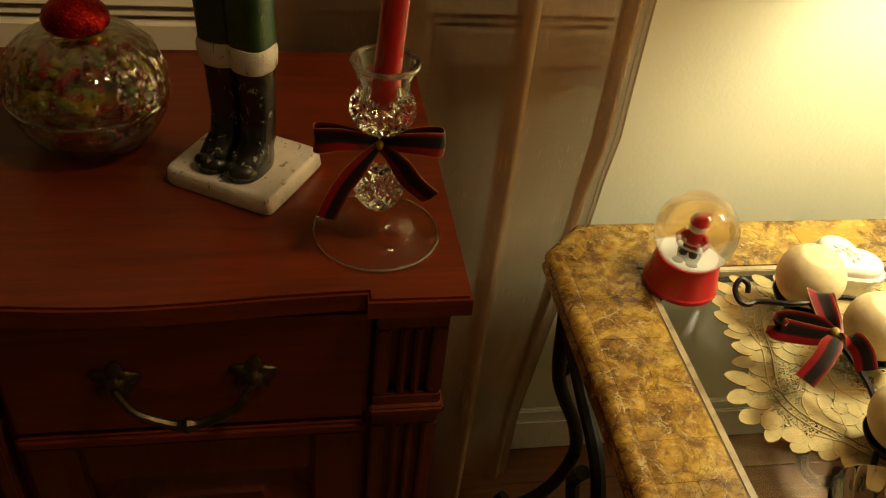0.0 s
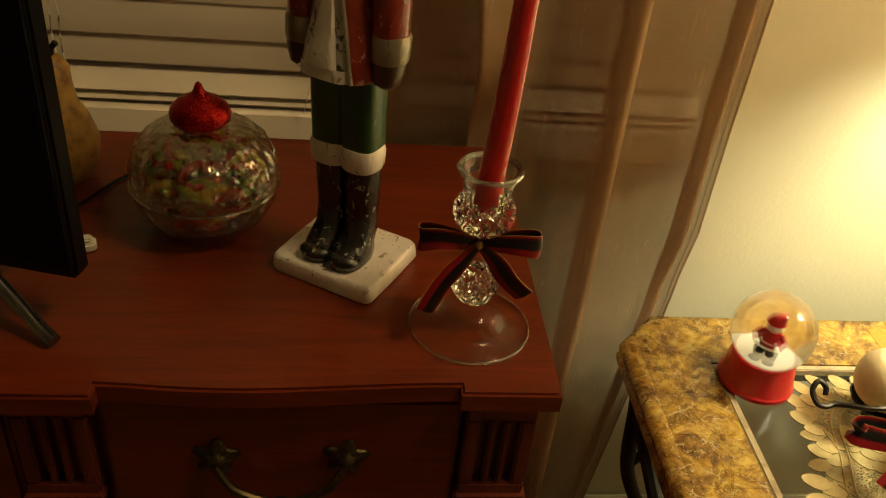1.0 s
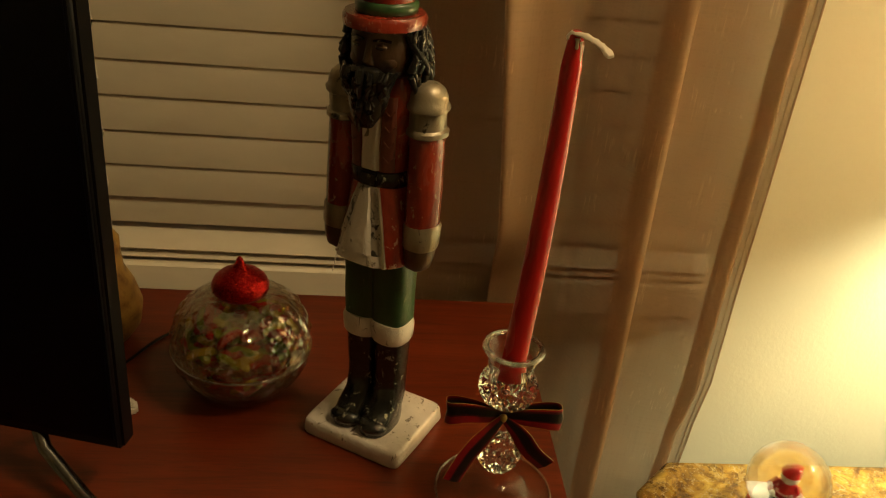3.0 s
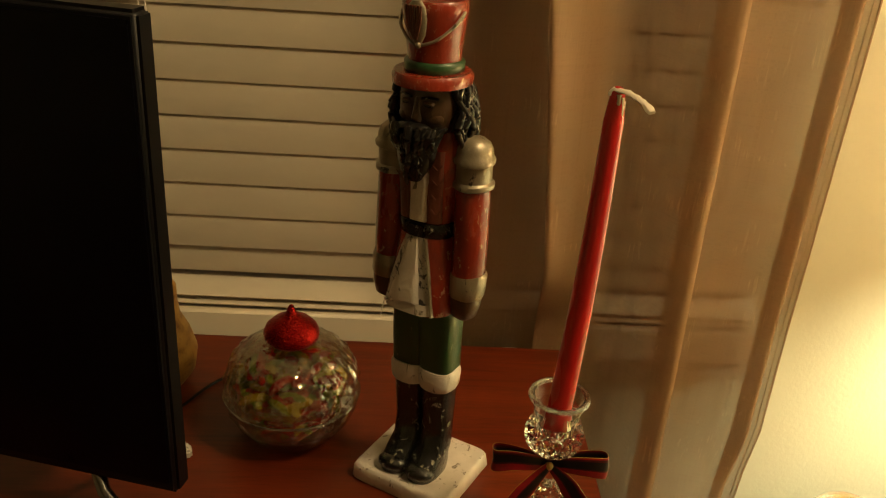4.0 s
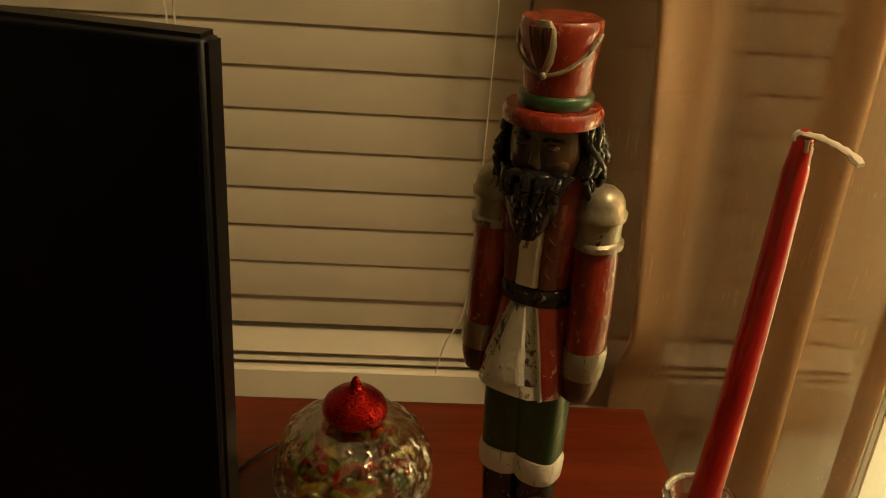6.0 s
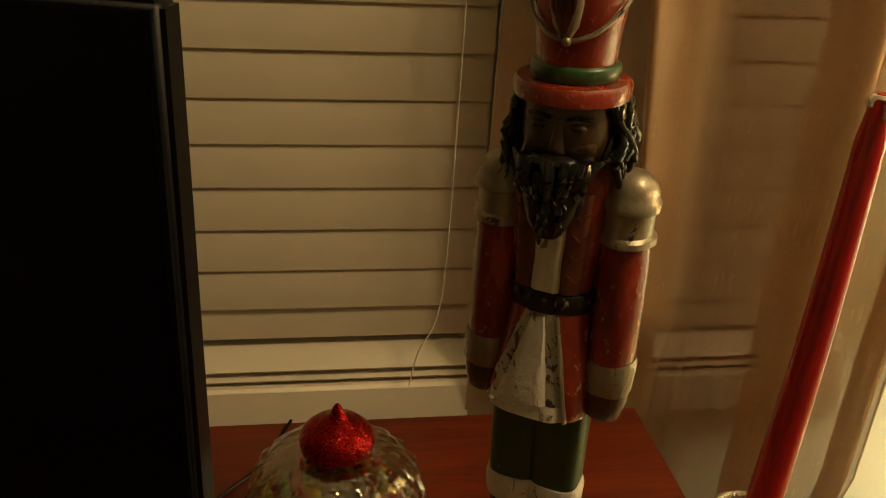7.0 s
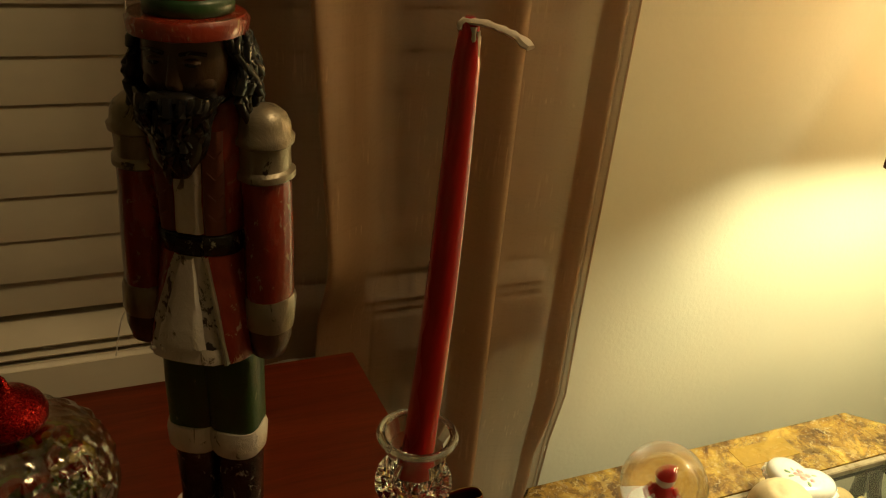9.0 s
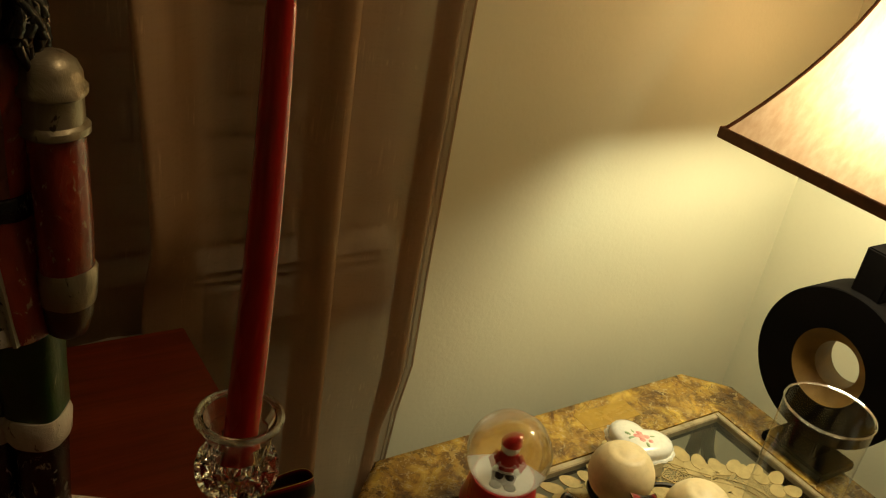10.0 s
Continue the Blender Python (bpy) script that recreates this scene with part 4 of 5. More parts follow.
    for k in range(7):
        dx = -0.0075 + 0.0022 * k
        tube(bm, [(-0.001 + dx * 0.15, -0.0268, 0.426), (-0.001 + dx * 0.8, -0.0288, 0.438), (-0.001 + dx, -0.0290, 0.4505)], 0.0009, 5, PLUM)
    for sx in (-1, 1):
        pts = []
        for j in range(10):
            a = radians(-90 + sx * 9.5 * j)
            t = j / 9
            z = 0.4215 + 0.024 * t ** 1.7
            r = 0.0222 + 0.003 * t + 0.0012
            pts.append((r * math.cos(a), r * math.sin(a), z))
        tube(bm, pts, 0.0013, 6, SILVER)
    blob(bm, (0, -0.0245, 0.4215), 0.0026, SILVER, 8, 6)
    # slight hand-made unevenness, and a squat head under its hat
    for v in bm.verts:
        if v.co.z > 0.341:
            v.co.z = 0.341 + (v.co.z - 0.341) * 0.786 if v.co.z < 0.3925 else v.co.z - 0.011
        q = v.co
        d = noise.noise(q * 60) * 0.0009 + noise.noise(q * 170) * 0.0006
        v.co = q + Vector((d, noise.noise(q * 60 + Vector((9, 3, 1))) * 0.0006, 0))
    ob = finish("nutcracker_statue", bm, STATUE, angle=50)
    ob.matrix_world = Matrix.Translation((-0.0362, 0.631, 0.8065)) @ pose(0, 0, 0, 0, -1.4, 0) @ pose(0, 0, 0, 0, 0, -31.5)
    tagged(ob, "painted nutcracker soldier statue in worn red, green and black", "statue")


statue()


# ---- candlestick, candle and bow ----
def ribbon(bm, pts, w, up=(0, 0, 1), twist=None):
    """A flat strip along pts, w wide, doubled to have thickness; u along, v across."""
    uvl = bm.loops.layers.uv.verify()
    pts = [Vector(q) for q in pts]
    rows = []
    for k, q in enumerate(pts):
        d = (pts[min(k + 1, len(pts) - 1)] - pts[max(k - 1, 0)]).normalized()
        a = Vector(up) if twist is None else Vector(twist[k])
        a = (a - a.dot(d) * d).normalized()
        nn = d.cross(a) * 0.0003
        ww = w[k] if isinstance(w, list) else w
        rows.append((bm.verts.new(q - a * ww / 2 + nn), bm.verts.new(q + nn * 6), bm.verts.new(q + a * ww / 2 + nn), bm.verts.new(q + a * ww / 2 - nn), bm.verts.new(q + nn * 4), bm.verts.new(q - a * ww / 2 - nn)))
    vs = (0, 0.5, 1, 1, 0.5, 0)
    for k in range(len(rows) - 1):
        for i in range(6):
            j = (i + 1) % 6
            f = bm.faces.new((rows[k][i], rows[k][j], rows[k + 1][j], rows[k + 1][i]))
            for lp, (uu, vv) in zip(f.loops, ((k, vs[i]), (k, vs[j]), (k + 1, vs[j]), (k + 1, vs[i]))):
                lp[uvl].uv = (uu / len(rows), vv)
    bm.faces.new(rows[0])
    bm.faces.new(rows[-1])


def candlestick():
    ob = empty("candlestick", pose(0.0680, 0.5475, 0.806), "clear cut-crystal candlestick with round foot", "candlestick")
    bm = bmesh.new()
    n = 48
    shell(bm, [(0.001, 0.0215), (0.009, 0.0210), (0.0175, 0.0185), (0.0235, 0.0135), (0.0268, 0.0070), (0.0300, 0.0032), (0.048, 0.0), (0.050, 0.0008), (0.0505, 0.002), (0.049, 0.0035), (0.033, 0.0055), (0.0295, 0.0085), (0.026, 0.0155), (0.019, 0.0215), (0.010, 0.0245), (0.0085, 0.0275)], n)
    tube(bm, [(0.0287 * math.cos(t), 0.0287 * math.sin(t), 0.0080) for t in [2 * math.pi * k / 48 for k in range(49)]], 0.0008, 6)
    foot = part("foot", bm, MAT["foot_glass"], ob)
    bm = bmesh.new()
    tube(bm, [(0.0500 * math.cos(t), 0.0500 * math.sin(t), 0.0020) for t in [2 * math.pi * k / 64 for k in range(65)]], 0.0012, 8)
    part("foot_rim", bm, MAT["rim_glass"], foot)
    bm = bmesh.new()
    tube(bm, [(0.0232 * math.cos(t), 0.0232 * math.sin(t), 0.1512) for t in [2 * math.pi * k / 48 for k in range(49)]], 0.0021, 8)
    part("cup_rim", bm, MAT["rim_glass"], ob)
    bm = bmesh.new()
    # knop, stem and cup cut into staggered diamond points
    m, prof = 24, []
    prof += [(0.004, 0.0276, 0), (0.0085, 0.0277, 0)]
    prof += [(0.0112, 0.0305, 0.12), (0.0140, 0.0350, 0.13), (0.0160, 0.0400, 0.17), (0.0165, 0.0450, 0.17), (0.0145, 0.0500, 0.16), (0.0118, 0.0550, 0.12)]
    prof += [(0.0072, 0.0640, 0), (0.0054, 0.0760, 0), (0.0052, 0.0880, 0), (0.0080, 0.0940, 0)]
    prof += [(0.0135, 0.0985, 0.12), (0.0178, 0.1035, 0.17), (0.0203, 0.1085, 0.17), (0.0211, 0.1135, 0.17), (0.0208, 0.1185, 0.16), (0.0198, 0.1235, 0.11)]
    prof += [(0.0182, 0.1290, 0.02), (0.0192, 0.1400, 0.02), (0.0228, 0.1470, 0), (0.0244, 0.1505, 0), (0.0236, 0.1530, 0), (0.0200, 0.1520, 0), (0.0165, 0.1420, 0), (0.0145, 0.1300, 0), (0.0130, 0.1180, 0), (0.0115, 0.1120, 0)]
    rows = []
    for k, (r, z, cut) in enumerate(prof):
        rr = [r * (1 + cut * (1 if (i + k) % 2 else -1)) for i in range(m)]
        rows.append([bm.verts.new((rr[i] * math.cos(2 * math.pi * i / m), rr[i] * math.sin(2 * math.pi * i / m), z)) for i in range(m)])
    for k, (a, b) in enumerate(zip(rows, rows[1:])):
        for i in range(m):
            h = (i + 1) % m
            if (i + k) % 2:
                bm.faces.new((a[i], a[h], b[h]))
                bm.faces.new((a[i], b[h], b[i]))
            else:
                bm.faces.new((a[i], a[h], b[i]))
                bm.faces.new((a[h], b[h], b[i]))
    bm.faces.new(rows[0])
    bm.faces.new(rows[-1])
    part("cut_stem", bm, MAT["crystal"], ob, angle=25)
    # candle leaning in its cup
    bm = bmesh.new()
    a, b = Vector((0.0675, 0.5465, 0.9195)), Vector((0.0800, 0.5565, 1.2045))
    steps = 14
    rings = []
    for k in range(steps + 1):
        t = k / steps
        q = a.lerp(b, t) + Vector((0.0025 * math.sin(t * math.pi), 0, 0))
        r = 0.0102 - 0.0032 * t ** 1.2
        if k == steps:
            r *= 0.7
        rings.append((q.z, q.x, q.y, r, r))
    rings.append((b.z + 0.0035, b.x, b.y, 0.0025, 0.0025))
    loft(bm, rings, 28)
    candle = tagged(finish("taper_candle", bm, MAT["wax_red"]), "tall unlit red taper candle leaning in its holder", "candle")
    bm = bmesh.new()
    pts = smooth_path([(b.x - 0.004, b.y + 0.003, b.z - 0.003), (b.x - 0.001, b.y, b.z + 0.0010), (b.x + 0.006, b.y - 0.012, b.z + 0.0020), (b.x + 0.011, b.y - 0.024, b.z + 0.0005), (b.x + 0.0155, b.y - 0.036, b.z - 0.0030)], 4)
    tube(bm, pts, 0.0029, 8, 0, [1.2, 1.7, 1.5, 1.35, 1.1, 1.2, 0.95, 1.1, 1.0, 0.85, 1.1, 0.9, 1.15, 0.85, 1.2, 1.3, 0.9], 0.6)
    for v in bm.verts:
        v.co += Vector((0, noise.noise(v.co * 260), noise.noise(v.co * 210 + Vector((4, 1, 2))))) * 0.0011
    part("wick", bm, MAT["wick"], candle, "bent waxed white wick")
    # wax that ran down from the tip
    bm = bmesh.new()
    for dx, dy, top, ln, r in ((0.0060, -0.0030, -0.006, 0.030, 0.0010), (0.0036, -0.0050, -0.003, 0.014, 0.0014), (0.0000, -0.0054, -0.001, 0.007, 0.0017)):
        pts = [(b.x + dx * (0.75 + 0.25 * t), b.y + dy * (0.75 + 0.3 * t), b.z + top - ln * t) for t in (0, 0.2, 0.5, 0.8, 1.0)]
        tube(bm, pts, r, 7, 0, [1.3, 1.0, 0.8, 0.9, 0.5])
    part("wax_drip", bm, MAT["wick"], candle, "pale run of melted wax")
    # bow tied round the stem
    K = Vector((0.0655, 0.5385, 0.896))
    bow = empty("ribbon_bow", pose(*K) @ Matrix.Scale(0.93, 4), "red and black plaid satin bow with gold edges", "bow")
    for sx, rise in ((-1, 0.006), (1, 0.002)):
        bm = bmesh.new()
        loop = smooth_path([(0, 0, 0), (sx * 0.016, -0.006, 0.003 + rise * 0.4), (sx * 0.034, -0.009, 0.003 + rise), (sx * 0.049, -0.006, rise), (sx * 0.051, 0.002, rise - 0.001), (sx * 0.045, 0.007, rise - 0.001), (sx * 0.026, 0.007, rise * 0.5), (0, 0.002, 0)], 5)
        wid = [0.007 + 0.014 * math.sin(math.pi * j / (len(loop) - 1)) ** 0.6 for j in range(len(loop))]
        ribbon(bm, loop, wid, (0, 0.15, 1))
        part("loop", bm, MAT["ribbon"], bow)
    for sx, pts in ((-1, [(0, -0.002, 0), (-0.014, -0.010, -0.012), (-0.030, -0.016, -0.032), (-0.042, -0.019, -0.058)]), (1, [(0, -0.002, 0), (0.014, -0.008, -0.012), (0.027, -0.011, -0.030), (0.043, -0.010, -0.046)])):
        bm = bmesh.new()
        sp = smooth_path(pts, 5)
        ribbon(bm, sp, [0.007 + 0.011 * min(1, j / 7) for j in range(len(sp))], (1, -0.2 * sx, 0.35 * sx))
        part("tail", bm, MAT["ribbon"], bow)
    bm = bmesh.new()
    blob(bm, (0, -0.003, 0), (0.0032, 0.003, 0.0042))
    tube(bm, [(0.006 * math.cos(a), 0.010 + 0.010 * math.sin(a), 0.001 * math.sin(3 * a)) for a in [k * math.pi / 8 for k in range(17)]], 0.0012, 6)
    part("knot", bm, MAT["gold_thread"], bow, "gold cord knot")


candlestick()


# ---- candy dish ----
def candy_dish():
    ob = empty("candy_dish", pose(-0.1655, 0.689, 0.806) @ Matrix.Diagonal((0.915, 0.915, 0.97, 1)), "cut-glass candy dish, lid with red glitter finial, filled with sweets", "candy dish")
    n = 80

    def fluted(profile, inner, cut):
        bm = bmesh.new()
        rows = []
        for r, z in profile:
            row = []
            for i in range(n):
                a = 2 * math.pi * i / n
                k = 1 + cut(a, z) * (1 if r > 0.02 else 0)
                row.append(bm.verts.new((r * k * math.cos(a), r * k * math.sin(a), z)))
            rows.append(row)
        for r, z in inner:
            rows.append([bm.verts.new((r * math.cos(2 * math.pi * i / n), r * math.sin(2 * math.pi * i / n), z)) for i in range(n)])
        for a, b in zip(rows, rows[1:]):
            for i in range(n):
                bm.faces.new((a[i], a[(i + 1) % n], b[(i + 1) % n], b[i]))
        bm.faces.new(rows[0])
        bm.faces.new(rows[-1])
        return bm

    def diamonds(a, z):
        return 0.046 * (abs(math.sin(9 * a + z * 170)) + abs(math.sin(9 * a - z * 170)) - 1.2)

    def flutes(a, z):
        return 0.062 * (abs(math.sin(10 * a + 0.5 * math.sin(z * 60))) - 0.6) + 0.016 * math.sin(20 * a + z * 260)

    bowl = fluted([(0.001, 0.0), (0.038, 0.0), (0.043, 0.002), (0.054, 0.012), (0.063, 0.024), (0.0685, 0.036), (0.0705, 0.044), (0.0714, 0.0462), (0.0714, 0.0488)], [(0.0695, 0.049), (0.066, 0.042), (0.060, 0.027), (0.050, 0.015), (0.034, 0.0065), (0.001, 0.0055)], lambda a, z: diamonds(a, z) if 0.001 < z < 0.043 else 0)
    part("bowl", bowl, MAT["dish_glass"], ob, angle=14)
    lid = fluted([(0.0694, 0.0494), (0.0714, 0.0494), (0.0716, 0.0525), (0.0705, 0.056), (0.0705, 0.066), (0.068, 0.077), (0.062, 0.088), (0.053, 0.097), (0.043, 0.103), (0.034, 0.106), (0.001, 0.1065)], [(0.001, 0.1025), (0.032, 0.1020), (0.048, 0.095), (0.058, 0.085), (0.0635, 0.075), (0.066, 0.064), (0.0665, 0.054)], lambda a, z: flutes(a, z) if 0.0535 < z < 0.104 else 0)
    # the lid's ring of faces is closed between its rims
    lid_ob = part("lid", lid, MAT["dish_glass"], ob, angle=14)
    bm = bmesh.new()
    lathe(bm, [(0.018, 0.1068), (0.0245, 0.1085), (0.0285, 0.113), (0.0290, 0.118), (0.0265, 0.124), (0.0205, 0.1295), (0.0130, 0.1335), (0.0078, 0.1365), (0.0050, 0.140), (0.0030, 0.1455), (0.0012, 0.1475)], 36)
    part("finial", bm, MAT["foil_red"], lid_ob, "red glitter kiss-shaped finial")
    bm = bmesh.new()
    tube(bm, [(0.0722 * math.cos(t), 0.0722 * math.sin(t), 0.0492) for t in [2 * math.pi * k / 72 for k in range(73)]], 0.0014, 8)
    part("rim_bead", bm, MAT["rim_glass"], ob)
    # sweets heaped inside
    rng = random.Random(11)
    sw = {"candy_red": bmesh.new(), "candy_gold": bmesh.new(), "candy_green": bmesh.new()}
    keys = list(sw)
    for k in range(130):
        z = rng.uniform(0.010, 0.080)
        lim = (0.034 + (z - 0.010) * 0.85) if z < 0.04 else 0.064 - max(0, z - 0.055) * 0.6
        r, a = lim * rng.uniform(0.45, 1) ** 0.4, rng.uniform(0, 6.28)
        turn = Euler((rng.uniform(-0.7, 0.7), rng.uniform(-0.6, 0.6), a + rng.uniform(0.8, 2.3))).to_matrix()
        at = Vector((r * math.cos(a) * 0.9, r * math.sin(a) * 0.9, z))
        # a bent stick with a stripe of another colour along it
        ln, w = rng.uniform(0.020, 0.032), rng.uniform(0.0046, 0.0060)
        for off, key in ((0.0, keys[(0, 1, 0, 2)[k % 4]]), (1.5, keys[(1, 0, 2, 0)[k % 4]])):
            pts = [turn @ Vector((ln * (t - 0.5), off * w, 0.004 * (1 - (2 * t - 1) ** 2))) + at for t in (0, 0.12, 0.35, 0.65, 0.88, 1)]
            tube(sw[key], pts, w, 7, 0, [0.35, 0.9, 1, 1, 0.9, 0.35], 0.8)
    for key, bm in sw.items():
        s = finish("wrapped_candy", bm, MAT[key])
        s.matrix_world = pose(-0.1655, 0.689, 0.806) @ Matrix.Diagonal((0.915, 0.915, 0.97, 1))
        tagged(s, {"candy_red": "shiny red wrapped sweets", "candy_gold": "shiny gold wrapped sweets", "candy_green": "shiny green wrapped sweets"}[key] + " heaped in the glass dish", "candy", kind="stuff")


candy_dish()

# ---- gourd, plug and cable behind the television ----
bm = bmesh.new()
loft(bm, [(0.0, 0, 0, 0.018, 0.018), (0.004, 0, 0, 0.030, 0.030), (0.02, 0, 0, 0.041, 0.040), (0.042, 0, 0, 0.044, 0.043), (0.064, 0.001, 0, 0.037, 0.036), (0.084, 0.003, 0, 0.026, 0.025), (0.102, 0.006, 0, 0.021, 0.020), (0.118, 0.009, 0, 0.018, 0.017), (0.127, 0.011, 0, 0.010, 0.010), (0.129, 0.012, 0, 0.004, 0.004)], 28)
gourd = tagged(finish("gourd", bm, MAT["gourd"]), "dried mottled yellow-brown gourd standing behind the television", "gourd")
gourd.matrix_world = pose(-0.320, 0.760, 0.806)
bm = bmesh.new()
tube(bm, [(0.012, 0, 0.127), (0.014, 0, 0.136), (0.019, 0, 0.141)], 0.003, 7)
part("stem", bm, MAT["iron"], gourd)
bm = bmesh.new()
tube(bm, smooth_path([(-0.20, 0.858, 0.81), (-0.225, 0.80, 0.8085), (-0.262, 0.755, 0.8085), (-0.30, 0.69, 0.8085), (-0.36, 0.66, 0.8085)], 6), 0.0016, 6)
tagged(finish("cable", bm, MAT["black_plastic"]), "thin black cable trailing across the dresser top", "cable")
bm = bmesh.new()
box(bm, -0.009, 0.009, -0.007, 0.007, 0, 0.009, 0.002)
box(bm, -0.006, 0.006, -0.005, 0.005, 0.0091, 0.013, 0.0015)
plug = tagged(finish("adapter", bm, MAT["white_plastic"]), "small white plastic adapter lying behind the television", "adapter")
plug.matrix_world = pose(-0.264, 0.640, 0.806, 0, 0, 20)


# ---- side table ----
TZ = 0.568


def side_table():
    ob = empty("side_table", pose(0, 0, 0), "iron side table with stone border and inset glass top", "side table")
    x0, x1, y0, y1 = 0.314, 0.955, 0.200, 0.862
    gx0, gx1, gy0, gy1 = 0.422, 0.882, 0.305, 0.768
    c = 0.055
    # rail of rolled stone round the edge: one moulded profile swept round the chamfered outline
    outline = [(x0 + c, y1), (x1 - c, y1), (x1, y1 - c), (x1, y0 + c), (x1 - c, y0), (x0 + c, y0), (x0, y0 + c), (x0, y1 - c)]
    cx, cy = (x0 + x1) / 2, (y0 + y1) / 2

    def ringpts(inset, z):
        sx, sy = 1 - inset / ((x1 - x0) / 2), 1 - inset / ((y1 - y0) / 2)
        return [(cx + (px - cx) * sx, cy + (py - cy) * sy, z) for px, py in outline]

    bm = bmesh.new()
    prof = [(0.022, TZ - 0.036), (0.006, TZ - 0.036), (0.001, TZ - 0.032), (0.000, TZ - 0.024), (0.003, TZ - 0.019), (0.001, TZ - 0.014), (0.001, TZ - 0.007), (0.006, TZ - 0.001), (0.014, TZ), (0.0228, TZ - 0.0019)]
    rows = [[bm.verts.new(q) for q in ringpts(i, z)] for i, z in prof]
    for a, b in zip(rows, rows[1:] + rows[:1]):
        for i in range(8):
            bm.faces.new((a[i], a[(i + 1) % 8], b[(i + 1) % 8], b[i]))
    part("edge_moulding", bm, MAT["marble"], ob, "rolled stone edge")
    bm = bmesh.new()
    box(bm, x0 + 0.03, x1 - 0.03, gy1 + 0.001, y1 - 0.024, TZ - 0.032, TZ - 0.016)
    box(bm, x0 + 0.03, x1 - 0.03, y0 + 0.024, gy0 - 0.001, TZ - 0.032, TZ - 0.016)
    box(bm, x0 + 0.024, gx0 - 0.001, gy0, gy1, TZ - 0.032, TZ - 0.016)
    box(bm, gx1 + 0.001, x1 - 0.024, gy0, gy1, TZ - 0.032, TZ - 0.016)
    part("sub_frame", bm, MAT["iron"], ob)
    # stones of the border
    rng = random.Random(7)
    cells = []
    ex, ey = 0.0225, 0.0225

    def cut(a, b, lo, hi, horizontal):
        p = a
        while p < b - 0.001:
            w = rng.uniform(0.045, 0.10)
            if b - p - w < 0.04:
                w = b - p
            s = rng.choice((0.35, 0.5, 0.65, None))
            if s and w > 0.07:
                m = lo + (hi - lo) * s
                pieces = [(lo, m), (m, hi)]
            else:
                pieces = [(lo, hi)]
            for q0, q1 in pieces:
                cells.append((p, p + w, q0, q1) if horizontal else (q0, q1, p, p + w))
            p += w
    cut(gx0, gx1, gy1, y1 - ey, True)
    cut(gx0, gx1, y0 + ey, gy0, True)
    cut(gy0, gy1, x0 + ex, gx0, False)
    cut(gy0, gy1, gx1, x1 - ex, False)
    g = 0.00006
    for a, b, d, e in cells:
        bm = bmesh.new()
        box(bm, a + g, b - g, d + g, e - g, TZ - 0.0155, TZ - 0.0015 + rng.uniform(-0.0002, 0.0002), 0.0002, 0, 1)
        part("stone", bm, MAT["marble"], ob)
    for sx, sy in ((0, 0), (1, 0), (0, 1), (1, 1)):
        xs = (gx1, x1 - ex) if sx else (gx0, x0 + ex)
        ys = (gy1, y1 - ey) if sy else (gy0, y0 + ey)
        k = c * 0.93
        dx, dy = math.copysign(k, xs[1] - xs[0]), math.copysign(k, ys[1] - ys[0])
        pts = [(xs[0], ys[0]), (xs[1], ys[0]), (xs[1], ys[1] - dy), (xs[1] - dx, ys[1]), (xs[0], ys[1])]
        bm = bmesh.new()
        lo = [bm.verts.new((*q, TZ - 0.0155)) for q in pts]
        hi = [bm.verts.new((*q, TZ - 0.0014)) for q in pts]
        bm.faces.new(lo[::-1])
        bm.faces.new(hi)
        for i in range(5):
            bm.faces.new((lo[i], lo[(i + 1) % 5], hi[(i + 1) % 5], hi[i]))
        part("stone", bm, MAT["marble"], ob)
    # narrow pale beige strips round the glass
    sw = 0.0105
    for a, b, d, e in ((gx0 + 0.0012, gx0 + sw, gy0 + 0.0012, gy1 - 0.0012), (gx1 - sw, gx1 - 0.0012, gy0 + 0.0012, gy1 - 0.0012), (gx0 + sw + 0.0004, gx1 - sw - 0.0004, gy0 + 0.0012, gy0 + sw), (gx0 + sw + 0.0004, gx1 - sw - 0.0004, gy1 - sw, gy1 - 0.0012)):
        bm = bmesh.new()
        box(bm, a, b, d, e, TZ - 0.012, TZ - 0.0018, 0.0012)
        part("border_strip", bm, MAT["pale_strip"], ob, "narrow pale beige strip")
    gx0, gx1, gy0, gy1 = gx0 + sw, gx1 - sw, gy0 + sw, gy1 - sw
    # bevelled glass
    bm = bmesh.new()
    rings = []
    for ins, z in ((0.001, TZ - 0.011), (0.001, TZ - 0.005), (0.018, TZ - 0.001)):
        rings.append([bm.verts.new(q) for q in ((gx0 + ins, gy0 + ins, z), (gx1 - ins, gy0 + ins, z), (gx1 - ins, gy1 - ins, z), (gx0 + ins, gy1 - ins, z))])
    for a, b in zip(rings, rings[1:]):
        for i in range(4):
            bm.faces.new((a[i], a[(i + 1) % 4], b[(i + 1) % 4], b[i]))
    bm.faces.new(rings[0][::-1])
    bm.faces.new(rings[-1])
    gl = part("glass_top", bm, MAT["pane"], ob, "clear bevelled glass", angle=3)
